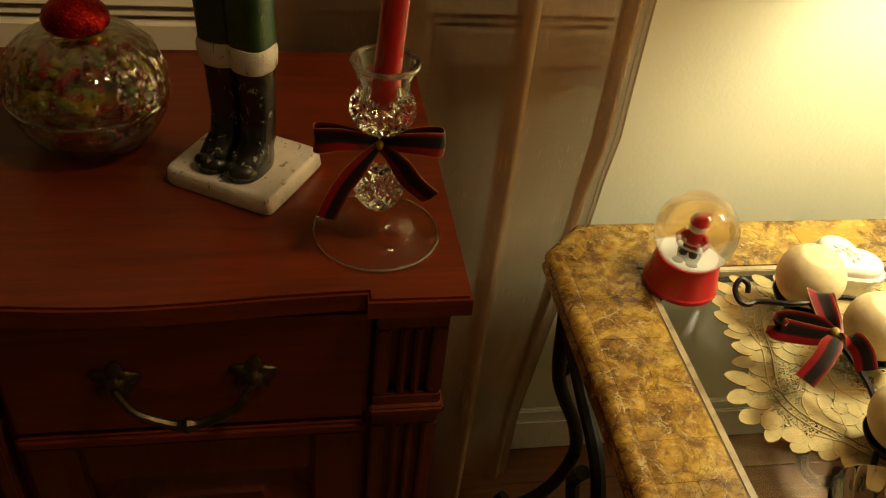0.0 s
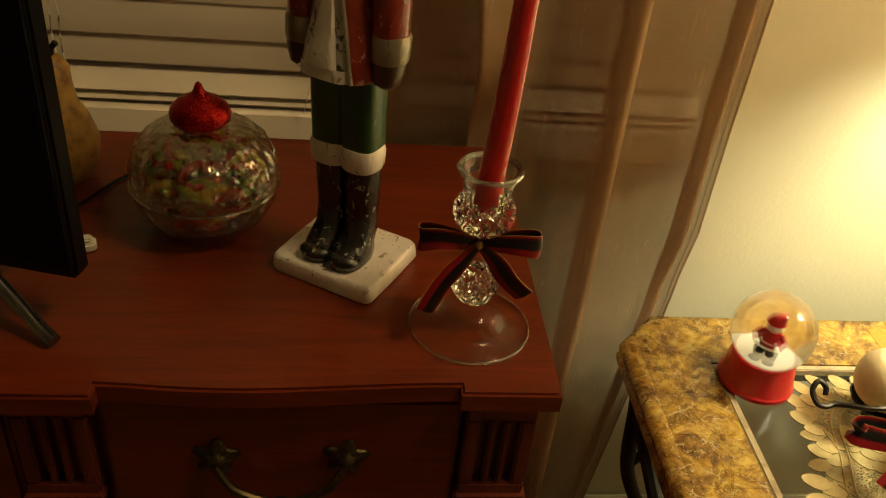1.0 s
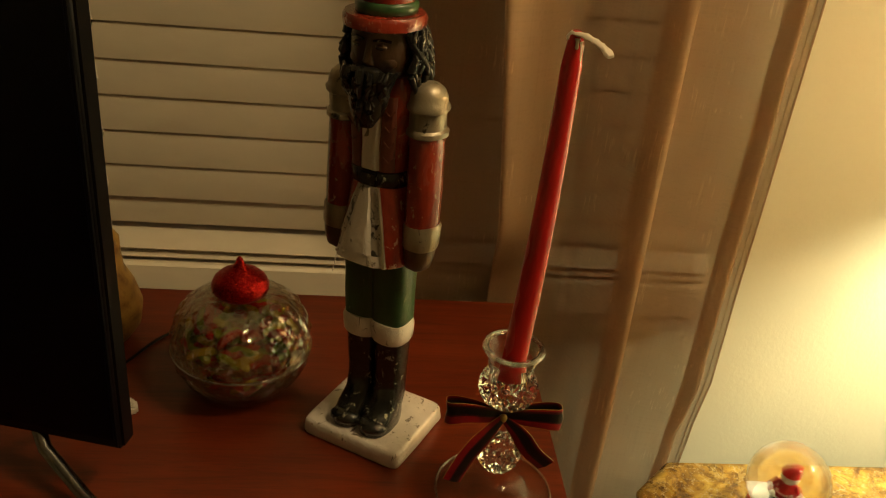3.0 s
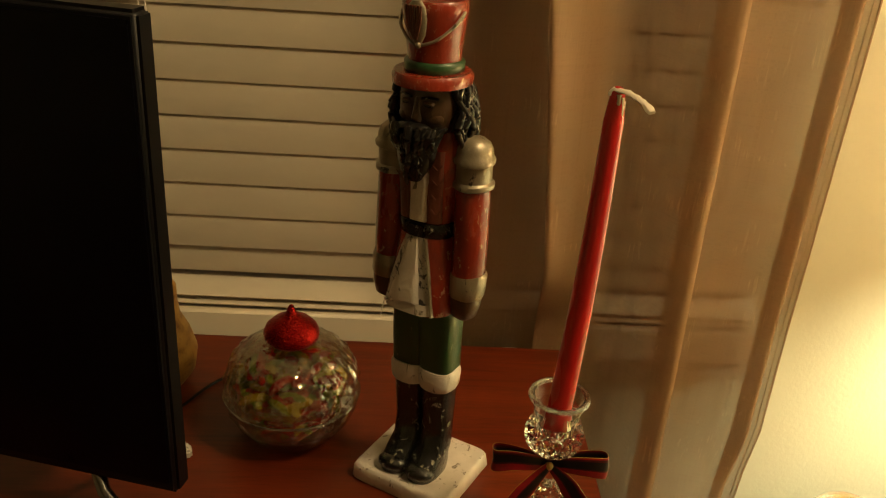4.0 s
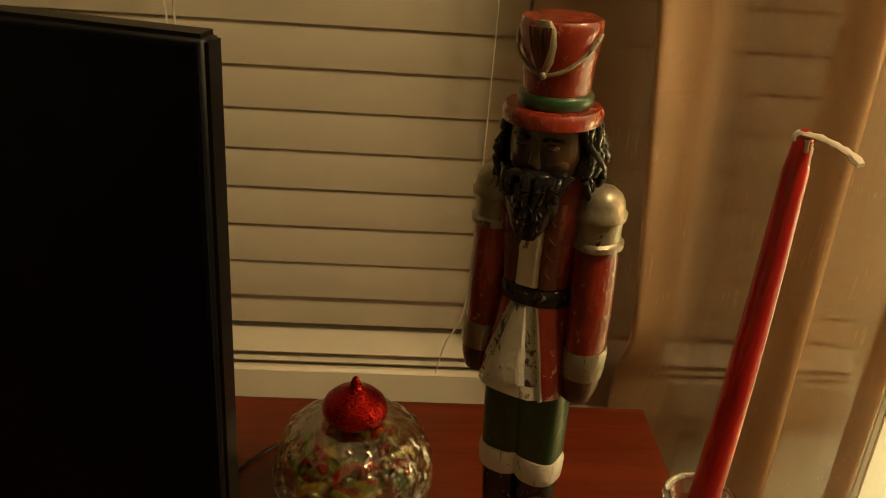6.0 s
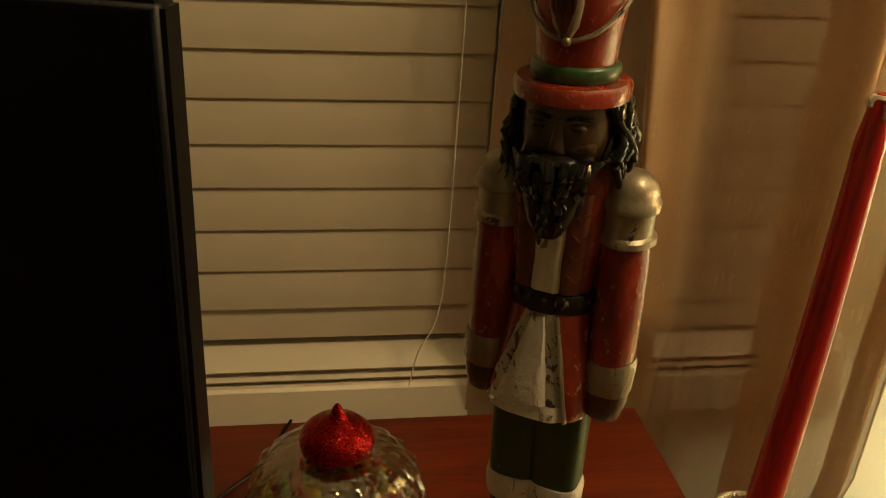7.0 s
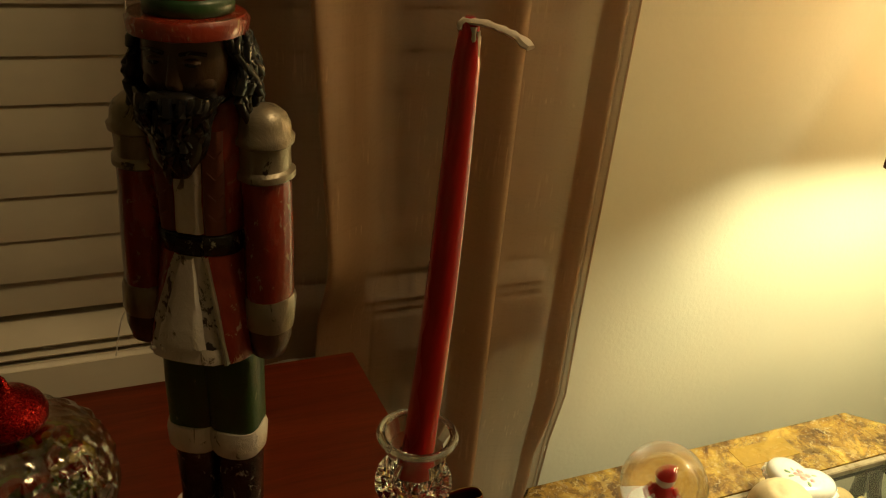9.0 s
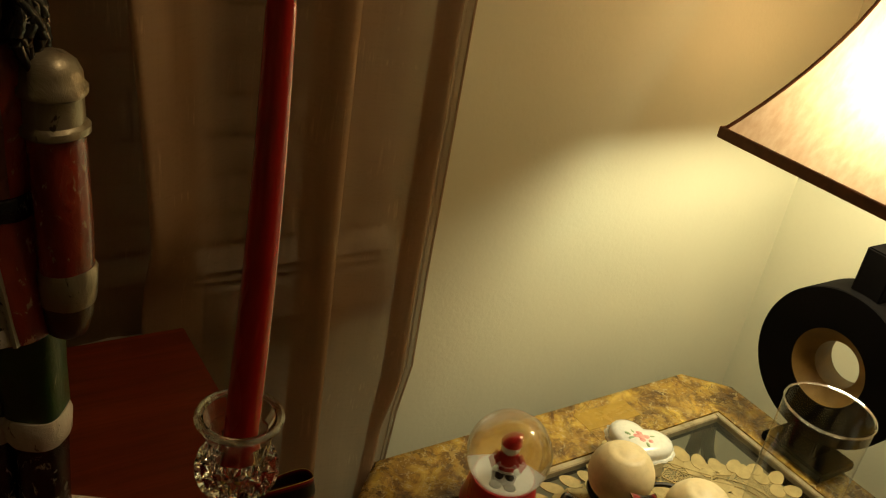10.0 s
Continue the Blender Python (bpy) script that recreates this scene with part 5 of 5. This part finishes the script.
    # scrolled iron legs
    for sx in (0, 1):
        for sy in (0, 1):
            px, py = (x1 - 0.05 if sx else x0 + 0.05), (y1 - 0.055 if sy else y0 + 0.055)
            d = -1 if sx else 1
            e = -1 if sy else 1
            bm = bmesh.new()
            main = smooth_path([(px - d * 0.012, py, TZ - 0.037), (px - d * 0.004, py + e * 0.004, 0.45), (px + d * 0.010, py + e * 0.006, 0.33), (px + d * 0.055, py + e * 0.004, 0.22), (px + d * 0.068, py + e * 0.002, 0.15), (px + d * 0.050, py, 0.075), (px + d * 0.015, py, 0.030), (px - d * 0.020, py, 0.016), (px - d * 0.038, py, 0.030), (px - d * 0.030, py, 0.045)], 6)
            tube(bm, main, 0.0105, 10)
            side = smooth_path([(px - d * 0.010, py + e * 0.01, TZ - 0.040), (px - d * 0.008, py - e * -0.035, 0.46), (px - d * 0.008, py + e * 0.12, 0.43), (px - d * 0.008, py + e * 0.21, 0.40), (px - d * 0.008, py + e * 0.25, 0.32), (px - d * 0.006, py + e * 0.21, 0.26), (px - d * 0.006, py + e * 0.16, 0.30), (px - d * 0.008, py + e * 0.18, 0.35)], 6)
            tube(bm, side, 0.010, 8)
            brace = smooth_path([(px + d * 0.010, py + e * 0.006, 0.34), (px + d * 0.10, py + e * 0.008, 0.46), (px + d * 0.15, py + e * 0.004, TZ - 0.038)], 6)
            tube(bm, brace, 0.007, 8)
            part("leg", bm, MAT["iron"], ob)
    return ob


side_table()
GZ = TZ - 0.001


# ---- lace doily ----
def doily():
    bm = bmesh.new()
    rng = random.Random(3)
    cx, cy, R = 0.655, 0.580, 0.182

    def petal(x, y, a, ln, w, z):
        n = 10
        ring = []
        for i in range(n):
            t = 2 * math.pi * i / n
            u, v = ln / 2 * math.cos(t), w / 2 * math.sin(t) * (1 - 0.18 * math.cos(t))
            ring.append(bm.verts.new((x + u * math.cos(a) - v * math.sin(a), y + u * math.sin(a) + v * math.cos(a), z)))
        mid = bm.verts.new((x, y, z + 0.0002))
        inner = [bm.verts.new((x + (q.co.x - x) * 0.78, y + (q.co.y - y) * 0.78, z - 0.0006)) for q in ring]
        for i in range(n):
            bm.faces.new((ring[i], ring[(i + 1) % n], inner[(i + 1) % n], inner[i]))
            bm.faces.new((inner[i], inner[(i + 1) % n], mid))
        lo = [bm.verts.new((q.co.x, q.co.y, GZ + 0.0003)) for q in ring]
        for i in range(n):
            bm.faces.new((lo[i], lo[(i + 1) % n], ring[(i + 1) % n], ring[i]))

    # scalloped outer edge of leaves
    cnt = 46
    for k in range(cnt):
        a = 2 * math.pi * k / cnt
        rr = R * (0.985 + 0.10 * math.sin(6 * a))
        for s, off in ((0.0, 0.0), (-0.017, 0.5)):
            b = a + off * 2 * math.pi / cnt
            petal(cx + (rr + s) * math.cos(b), cy + (rr + s) * math.sin(b), b + rng.uniform(-0.4, 0.4), rng.uniform(0.025, 0.032), rng.uniform(0.017, 0.022), GZ + 0.0012 + rng.uniform(0, 0.0006))
    # six roses with leaves
    for k in range(6):
        a = 2 * math.pi * (k + 0.5) / 6
        fx, fy = cx + 0.098 * math.cos(a), cy + 0.098 * math.sin(a)
        for ring_r, m, ln in ((0.030, 7, 0.034), (0.016, 5, 0.026), (0.004, 3, 0.016)):
            for j in range(m):
                b = 2 * math.pi * j / m + rng.uniform(-0.2, 0.2)
                petal(fx + ring_r * math.cos(b), fy + ring_r * math.sin(b), b + math.pi / 2 + rng.uniform(-0.3, 0.3), ln, ln * 0.62, GZ + 0.0016 + (0.030 - ring_r) * 0.03)
    for k in range(8):
        b = 2 * math.pi * k / 8
        petal(cx + 0.022 * math.cos(b), cy + 0.022 * math.sin(b), b, 0.030, 0.017, GZ + 0.0015)
    # cords between
    for k in range(12):
        a = 2 * math.pi * k / 12
        pts = [(cx + r * math.cos(a + 0.22 * math.sin(r * 60)), cy + r * math.sin(a + 0.22 * math.sin(r * 60)), GZ + 0.0013) for r in (0.04, 0.06, 0.08, 0.10, 0.12, 0.14, 0.155)]
        tube(bm, pts, 0.0012, 5)
    for rr in (0.050, 0.072, 0.136, 0.146):
        tube(bm, [(cx + rr * (1 + 0.05 * math.sin(6 * t)) * math.cos(t), cy + rr * (1 + 0.05 * math.sin(6 * t)) * math.sin(t), GZ + 0.0011) for t in [2 * math.pi * j / 72 for j in range(73)]], 0.0011, 5)
    # net of fine dots and threads
    for k in range(500):
        r, a = R * rng.uniform(0.2, 0.95), rng.uniform(0, 2 * math.pi)
        x, y, s = cx + r * math.cos(a), cy + r * math.sin(a), rng.uniform(0.0012, 0.0022)
        v = [bm.verts.new((x + s * math.cos(t + a), y + s * math.sin(t + a), GZ + 0.0010)) for t in (0, 1.57, 3.14, 4.71)]
        bm.faces.new(v)
    ob = tagged(finish("lace_doily", bm, MAT["lace"]), "cream lace doily with rose pattern on the glass top", "doily")
    bm = bmesh.new()
    n = 90
    rim = [bm.verts.new((cx + (R * (1 + 0.10 * math.sin(6 * t)) - 0.012) * math.cos(t), cy + (R * (1 + 0.10 * math.sin(6 * t)) - 0.012) * math.sin(t), GZ + 0.0007)) for t in [2 * math.pi * i / n for i in range(n)]]
    bm.faces.new(rim)
    part("net", bm, MAT["lace_net"], ob, "fine lace net ground")


doily()


# ---- snow globe ----
def snow_globe():
    ob = empty("snow_globe", pose(0.4665, 0.738, TZ), "snow globe with red base and small figurine inside", "snow globe")
    bm = bmesh.new()
    lathe(bm, [(0.044, 0.0), (0.0455, 0.001), (0.0455, 0.006), (0.044, 0.0075), (0.0435, 0.009), (0.0405, 0.028), (0.038, 0.042), (0.0370, 0.0445), (0.034, 0.0455)], 48)
    part("base", bm, MAT["red_gloss"], ob, "glossy red tapered base")
    bm = bmesh.new()
    lathe(bm, [(0.0345, 0.0458), (0.0335, 0.0475), (0.020, 0.0500), (0.001, 0.0510)], 40)
    snow = part("snow", bm, MAT["snow"], ob, "white snow ground")
    bm = bmesh.new()
    n = 48
    R, c = 0.0488, 0.0785
    prof = []
    for k in range(19):
        a = radians(-44 + 134 * k / 18)
        prof.append((max(R * math.cos(a), 0.0008), c + R * math.sin(a)))
    rows = [[bm.verts.new((r * math.cos(2 * math.pi * i / n), r * math.sin(2 * math.pi * i / n), z)) for i in range(n)] for r, z in prof]
    for a, b in zip(rows, rows[1:]):
        for i in range(n):
            bm.faces.new((a[i], a[(i + 1) % n], b[(i + 1) % n], b[i]))
    bm.faces.new(rows[0][::-1])
    bm.faces.new(rows[-1])
    part("globe", bm, MAT["globe_glass"], ob, "clear water-filled glass globe")
    # plain figurine
    bm = bmesh.new()
    loft(bm, [(0.050, 0.0, 0, 0.010, 0.008), (0.058, 0, 0, 0.012, 0.010), (0.070, 0, 0, 0.011, 0.009), (0.080, 0, 0, 0.009, 0.008)], 18, 2)
    loft(bm, [(0.066, 0, 0, 0.0125, 0.0105), (0.078, 0, 0, 0.0115, 0.0095), (0.086, 0, 0, 0.008, 0.007)], 18, 0)
    blob(bm, (0, -0.001, 0.092), (0.0105, 0.010, 0.0095), 1)
    loft(bm, [(0.096, 0, 0, 0.0115, 0.011), (0.102, 0.001, 0, 0.010, 0.0095), (0.108, 0.004, 0, 0.006, 0.006), (0.110, 0.008, 0, 0.003, 0.003)], 18, 0)
    for sx in (-1, 1):
        tube(bm, [(sx * 0.010, 0, 0.082), (sx * 0.016, -0.004, 0.075), (sx * 0.012, -0.010, 0.070)], 0.0035, 8, 0)
        blob(bm, (sx * 0.011, -0.011, 0.070), 0.0035, 1)
        blob(bm, (sx * 0.007, -0.010, 0.0505), (0.006, 0.008, 0.0035), 2)
    loft(bm, [(0.0645, 0, 0, 0.0132, 0.0112), (0.067, 0, 0, 0.0135, 0.0115)], 18, 1)
    fig = finish("figurine", bm, [MAT["red_gloss"], MAT["snow"], MAT["black_plastic"]])
    fig.matrix_world = pose(0.4665, 0.738, TZ + 0.0075, 0, 0, -40) @ Matrix.Scale(0.85, 4)
    tagged(fig, "tiny plain red and white figurine inside the snow globe", "figurine")


snow_globe()


# ---- heart trinket box ----
def heart_box():
    ob = empty("trinket_box", pose(0.665, 0.722, GZ + 0.002, 0, 0, -55), "white porcelain heart trinket box with painted rose", "trinket box")

    def heart(bm, rings, wav=0.0):
        n = 64
        rows = []
        for s, z in rings:
            row = []
            for i in range(n):
                t = 2 * math.pi * i / n
                x = 0.65 * 16 * math.sin(t) ** 3 + 0.35 * 16 * math.sin(t)
                y = 0.65 * (13 * math.cos(t) - 5 * math.cos(2 * t) - 2 * math.cos(3 * t) - math.cos(4 * t)) + 0.35 * (14 * math.cos(t) - 2)
                k = s * (1 + wav * math.sin(26 * t)) / 17
                row.append(bm.verts.new((x * k, (y + 2.5) * k, z)))
            rows.append(row)
        for a, b in zip(rows, rows[1:]):
            for i in range(n):
                bm.faces.new((a[i], a[(i + 1) % n], b[(i + 1) % n], b[i]))
        bm.faces.new(rows[0][::-1])
        bm.faces.new(rows[-1])

    bm = bmesh.new()
    heart(bm, [(0.036, 0.0), (0.040, 0.004), (0.041, 0.012), (0.038, 0.018), (0.041, 0.024), (0.044, 0.029), (0.044, 0.031)], 0.03)
    part("body", bm, MAT["porcelain"], ob)
    bm = bmesh.new()
    heart(bm, [(0.047, 0.0315), (0.0485, 0.034), (0.046, 0.0365)], 0.03)
    part("rim", bm, MAT["porcelain"], ob, "scalloped rim")
    bm = bmesh.new()
    heart(bm, [(0.0435, 0.0367), (0.0440, 0.0425), (0.041, 0.0475), (0.034, 0.0505), (0.020, 0.0525), (0.006, 0.0530)])
    lid = part("lid", bm, MAT["porcelain"], ob)
    bm = bmesh.new()
    for k, (x, y, r) in enumerate(((0, 0, 0.006), (0.006, 0.003, 0.0045), (-0.004, 0.005, 0.0045), (0.003, -0.005, 0.0045), (-0.006, -0.002, 0.004), (0.013, -0.002, 0.0035))):
        blob(bm, (x, y, 0.0526), (r, r * 0.9, 0.0010), 0, 10, 5)
    part("rose_motif", bm, MAT["rose"], lid)
    bm = bmesh.new()
    for x, y, a in ((0.012, 0.008, 0.6), (-0.012, 0.004, 2.4), (-0.010, -0.008, 3.9), (0.011, -0.010, 5.4), (-0.016, -0.003, 3.0)):
        q = bmesh.ops.create_uvsphere(bm, u_segments=8, v_segments=5, radius=1)
        bmesh.ops.scale(bm, vec=(0.005, 0.0022, 0.0008), verts=q["verts"])
        bmesh.ops.rotate(bm, matrix=Matrix.Rotation(a, 3, "Z"), verts=q["verts"])
        bmesh.ops.translate(bm, vec=(x, y, 0.0522), verts=q["verts"])
    part("leaf_motif", bm, MAT["leaf"], lid)


heart_box()


# ---- iron candle stand with ball candles and bow ----
def candle_stand():
    balls = [(0.588, 0.676, 0.0), (0.628, 0.592, 0.0), (0.590, 0.470, -0.004)]
    cz = GZ + 0.0195
    hub = Vector((0.575, 0.575, 0.0))
    ob = empty("candle_stand", pose(0, 0, 0), "dark wrought iron candle stand with scrolled arms", "candle stand")
    for bx, by, dz in balls:
        bm = bmesh.new()
        c = Vector((bx, by, cz + dz))
        rows = shell(bm, [(0.001, 0.0), (0.022, 0.0), (0.031, 0.006), (0.0345, 0.012), (0.0330, 0.0125), (0.0295, 0.008), (0.021, 0.003), (0.001, 0.0026)], 32)
        bmesh.ops.translate(bm, vec=c, verts=bm.verts)
        cup = part("cup", bm, MAT["iron"], ob)
        bm = bmesh.new()
        tube(bm, [(bx, by, GZ + 0.002), (bx, by, c.z + 0.001)], 0.005, 10)
        lathe(bm, [(0.012, GZ + 0.0022), (0.012, GZ + 0.004), (0.006, GZ + 0.007)], 20, 0, bx, by)
        part("post", bm, MAT["iron"], ob)
        bm = bmesh.new()
        blob(bm, (0, 0, 0), (0.0385, 0.0385, 0.0375), 0, 36, 24)
        for v in bm.verts:
            v.co *= 1 + 0.006 * noise.noise(v.co * 40)
            if v.co.z > 0.034:
                v.co.z -= 0.003
        b = finish("ball_candle", bm, MAT["wax_cream"], angle=180)
        b.matrix_world = pose(bx, by, c.z + 0.0035 + 0.037)
        tagged(b, "cream round ball candle sitting in an iron cup", "candle", "ball candles on the stand")
    bm = bmesh.new()
    z = GZ
    # long arm ending in a curl
    arm = [(0.588, 0.655, z + 0.030), (0.572, 0.640, z + 0.052), (0.548, 0.640, z + 0.052), (0.520, 0.654, z + 0.044), (0.505, 0.652, z + 0.042), (0.494, 0.654, z + 0.046), (0.490, 0.664, z + 0.056), (0.497, 0.670, z + 0.064), (0.505, 0.666, z + 0.060), (0.505, 0.660, z + 0.052)]
    tube(bm, smooth_path(arm, 6), 0.0032, 8)
    part("scroll_arm", bm, MAT["iron"], ob)
    bm = bmesh.new()
    tube(bm, smooth_path([(0.572, 0.640, z + 0.052), (0.566, 0.612, z + 0.060), (0.565, 0.575, z + 0.062), (0.580, 0.520, z + 0.045), (0.578, 0.480, z + 0.022), (0.562, 0.452, z + 0.004)], 6), 0.0034, 8)
    part("scroll_arm", bm, MAT["iron"], ob)
    bm = bmesh.new()
    tube(bm, smooth_path([(0.588, 0.676, z + 0.020), (0.640, 0.665, z + 0.034), (0.668, 0.640, z + 0.034), (0.660, 0.610, z + 0.026), (0.628, 0.592, z + 0.020)], 6), 0.0030, 8)
    part("scroll_arm", bm, MAT["iron"], ob)
    bm = bmesh.new()
    tube(bm, smooth_path([(0.565, 0.575, z + 0.062), (0.59, 0.578, z + 0.045), (0.628, 0.592, z + 0.020)], 6), 0.0030, 8)
    part("scroll_arm", bm, MAT["iron"], ob)
    # bow on the arm
    K = Vector((0.556, 0.570, z + 0.072))
    bow = empty("ribbon_bow", pose(*K, 0, 0, -10), "red and black plaid ribbon bow with gold edge on candle stand", "bow")
    for up, pts in (((0.25, 0.5, 0.8), [(0, 0, 0), (-0.018, 0.006, 0.006), (-0.042, 0.010, 0.005), (-0.056, 0.010, 0.002), (-0.058, 0.006, -0.002), (-0.040, 0.004, -0.004), (-0.015, 0.0, -0.003), (0, 0, 0)]),
                    ((0.85, -0.5, 0.1), [(0, 0, 0), (-0.006, 0.016, 0.012), (-0.010, 0.038, 0.020), (-0.008, 0.048, 0.018), (-0.002, 0.046, 0.010), (0.002, 0.026, 0.002), (0.002, 0.008, -0.002), (0, 0, 0)])):
        bm = bmesh.new()
        sp = smooth_path(pts, 5)
        ribbon(bm, sp, [0.009 + 0.017 * math.sin(math.pi * j / (len(sp) - 1)) ** 0.5 for j in range(len(sp))], up)
        part("loop", bm, MAT["ribbon"], bow)
    for pts in ([(0, 0, 0), (-0.008, -0.014, 0.004), (-0.022, -0.034, -0.004), (-0.040, -0.050, -0.020)], [(0, 0, 0), (0.012, -0.010, 0.006), (0.022, -0.022, 0.0), (0.026, -0.036, -0.012)]):
        bm = bmesh.new()
        sp = smooth_path(pts, 5)
        ribbon(bm, sp, [0.009 + 0.013 * min(1, j / 6) for j in range(len(sp))], (0.85, -0.5, 0.15))
        part("tail", bm, MAT["ribbon"], bow)
    bm = bmesh.new()
    blob(bm, (0, 0, 0.003), (0.006, 0.007, 0.006))
    part("knot", bm, MAT["ribbon"], bow)


candle_stand()


# ---- glass vase and cut-glass bowl on the table ----
bm = bmesh.new()
lathe(bm, [(0.001, 0.0), (0.044, 0.0), (0.047, 0.002), (0.0475, 0.05), (0.048, 0.199)], 56, caps=False)
vase = tagged(finish("glass_vase", bm, MAT["glass"]), "tall plain clear glass cylinder vase", "vase")
vase.matrix_world = pose(0.737, 0.556, GZ + 0.002)
bm = bmesh.new()
tube(bm, [(0.0478 * math.cos(t), 0.0478 * math.sin(t), 0.1995) for t in [2 * math.pi * k / 56 for k in range(57)]], 0.0014, 8)
part("rim", bm, MAT["rim_glass"], vase, "rounded bright rim")
bm = bmesh.new()
lathe(bm, [(0.001, 0.0022), (0.044, 0.0022), (0.0465, 0.004), (0.0465, 0.009), (0.001, 0.0095)], 48)
part("thick_base", bm, MAT["rim_glass"], vase, "thick clear glass base")
bm = bmesh.new()
rows = []
n = 72
for r, z, cut in ((0.001, 0, 0), (0.026, 0, 0), (0.030, 0.003, 0.05), (0.044, 0.020, 0.07), (0.052, 0.038, 0.06), (0.055, 0.048, 0.02), (0.053, 0.050, 0.0), (0.050, 0.047, 0), (0.046, 0.034, 0), (0.036, 0.016, 0), (0.024, 0.007, 0), (0.001, 0.006, 0)):
    rows.append([bm.verts.new((r * (1 + cut * (abs(math.sin(9 * 2 * math.pi * i / n)) - 0.6)) * math.cos(2 * math.pi * i / n), r * (1 + cut * (abs(math.sin(9 * 2 * math.pi * i / n)) - 0.6)) * math.sin(2 * math.pi * i / n), z)) for i in range(n)])
for a, b in zip(rows, rows[1:]):
    for i in range(n):
        bm.faces.new((a[i], a[(i + 1) % n], b[(i + 1) % n], b[i]))
bm.faces.new(rows[0])
bm.faces.new(rows[-1])
bowl = tagged(finish("glass_bowl", bm, MAT["crystal"]), "small clear cut-glass bowl on the glass table top", "bowl")
bowl.matrix_world = pose(0.515, 0.372, GZ + 0.001)


# ---- table lamp ----
def table_lamp():
    lx, ly = LAMP
    ob = empty("table_lamp", pose(lx, ly, TZ), "lit table lamp with dark ring body and bell shade", "lamp")
    bm = bmesh.new()
    box(bm, -0.030, 0.045, -0.050, 0.050, 0.0, 0.014, 0.003)
    part("base", bm, MAT["lamp_black"], ob)
    bm = bmesh.new()
    box(bm, -0.022, 0.022, -0.022, 0.022, 0.0162, 0.058, 0.002)
    part("lower_neck", bm, MAT["lamp_black"], ob)
    n, hz = 72, 0.155
    bm = bmesh.new()
    prof = [(0.1035, -0.034), (0.105, -0.0325), (0.105, 0.0325), (0.1035, 0.034), (0.0515, 0.034), (0.0515, -0.034)]
    rows = [[bm.verts.new((x, r * math.cos(2 * math.pi * i / n), hz + r * math.sin(2 * math.pi * i / n))) for i in range(n)] for r, x in prof]
    for a, b in zip(rows, rows[1:] + rows[:1]):
        for i in range(n):
            bm.faces.new((a[i], a[(i + 1) % n], b[(i + 1) % n], b[i]))
    ring = part("ring", bm, MAT["lamp_black"], ob)
    bm = bmesh.new()
    prof = [(0.0513, -0.0335), (0.0513, 0.0335), (0.031, 0.022), (0.0295, 0.0), (0.031, -0.014)]
    rows = [[bm.verts.new((x, r * math.cos(2 * math.pi * i / n), hz + r * math.sin(2 * math.pi * i / n))) for i in range(n)] for r, x in prof]
    for a, b in zip(rows, rows[1:] + rows[:1]):
        for i in range(n):
            bm.faces.new((a[i], a[(i + 1) % n], b[(i + 1) % n], b[i]))
    part("ring_lining", bm, MAT["lamp_gold"], ring, "gold-leaf lining of the ring")
    bm = bmesh.new()
    box(bm, -0.020, 0.020, -0.020, 0.020, 0.257, 0.318, 0.002)
    part("upper_neck", bm, MAT["lamp_black"], ob)
    bm = bmesh.new()
    tube(bm, [(0, 0, 0.318), (0, 0, 0.440)], 0.006, 12)
    tube(bm, [(0, 0, 0.410), (0, 0, 0.455)], 0.013, 16)
    part("socket", bm, MAT["brass"], ob)
    # bell shade: four curved cloth panels with dark trim
    zb, zt, wb, wt = 0.416, 0.675, 0.165, 0.070
    prof = []
    for k in range(13):
        t = k / 12
        prof.append((wt + (wb - wt) * (1 - t) ** 1.75, zb + (zt - zb) * t))
    for side in range(4):
        bm = bmesh.new()
        rot = Matrix.Rotation(side * math.pi / 2, 3, "Z")
        rows = []
        for w, z in prof:
            rows.append([bm.verts.new(rot @ Vector((-w, w * (2 * i / 8 - 1) * 0.999, z))) for i in range(9)])
        for a, b in zip(rows, rows[1:]):
            for i in range(8):
                bm.faces.new((a[i], a[i + 1], b[i + 1], b[i]))
        sh = part("shade_panel", bm, MAT["shade"], ob, "glowing cream fabric shade panel", angle=180)
        bm = bmesh.new()
        tube(bm, [rot @ Vector((-w - 0.001, w + 0.001, z)) for w, z in prof], 0.0022, 6)
        part("corner_trim", bm, MAT["shade_trim"], sh)
        for w, z, h in ((wb, zb, 0.007), (wt, zt, 0.005)):
            bm = bmesh.new()
            box(bm, -w - 0.003, -w + 0.0015, -w - 0.003, w + 0.0012, z - h, z + h, 0.001)
            for v in bm.verts:
                v.co = rot @ v.co
            part("edge_trim", bm, MAT["shade_trim"], sh, "dark brown braid trim")


table_lamp()

# ---- floor planks ----
rng = random.Random(21)
for j in range(10):
    y = 0.944 - 0.083 * (j + 1)
    x = -1.5 + rng.uniform(-0.4, 0)
    while x < RIGHT_X:
        w = rng.uniform(0.5, 1.1)
        a, b = max(x, -1.5), min(x + w, RIGHT_X)
        if b - a > 0.02:
            bm = bmesh.new()
            box(bm, a + 0.0006, b - 0.0006, y + 0.0006, y + 0.0824, -0.0058, 0.0, 0.0008, 0, 1)
            part("plank", bm, MAT["floor"], floor)
        x += w
bm = bmesh.new()
box(bm, LEFT_X, RIGHT_X, FRONT_Y, 0.113, -0.0059, -0.0002)
part("far_planks", bm, MAT["floor"], floor)
bm = bmesh.new()
box(bm, LEFT_X, -1.501, 0.1132, WALL_Y, -0.0059, -0.0002)
part("far_planks", bm, MAT["floor"], floor)
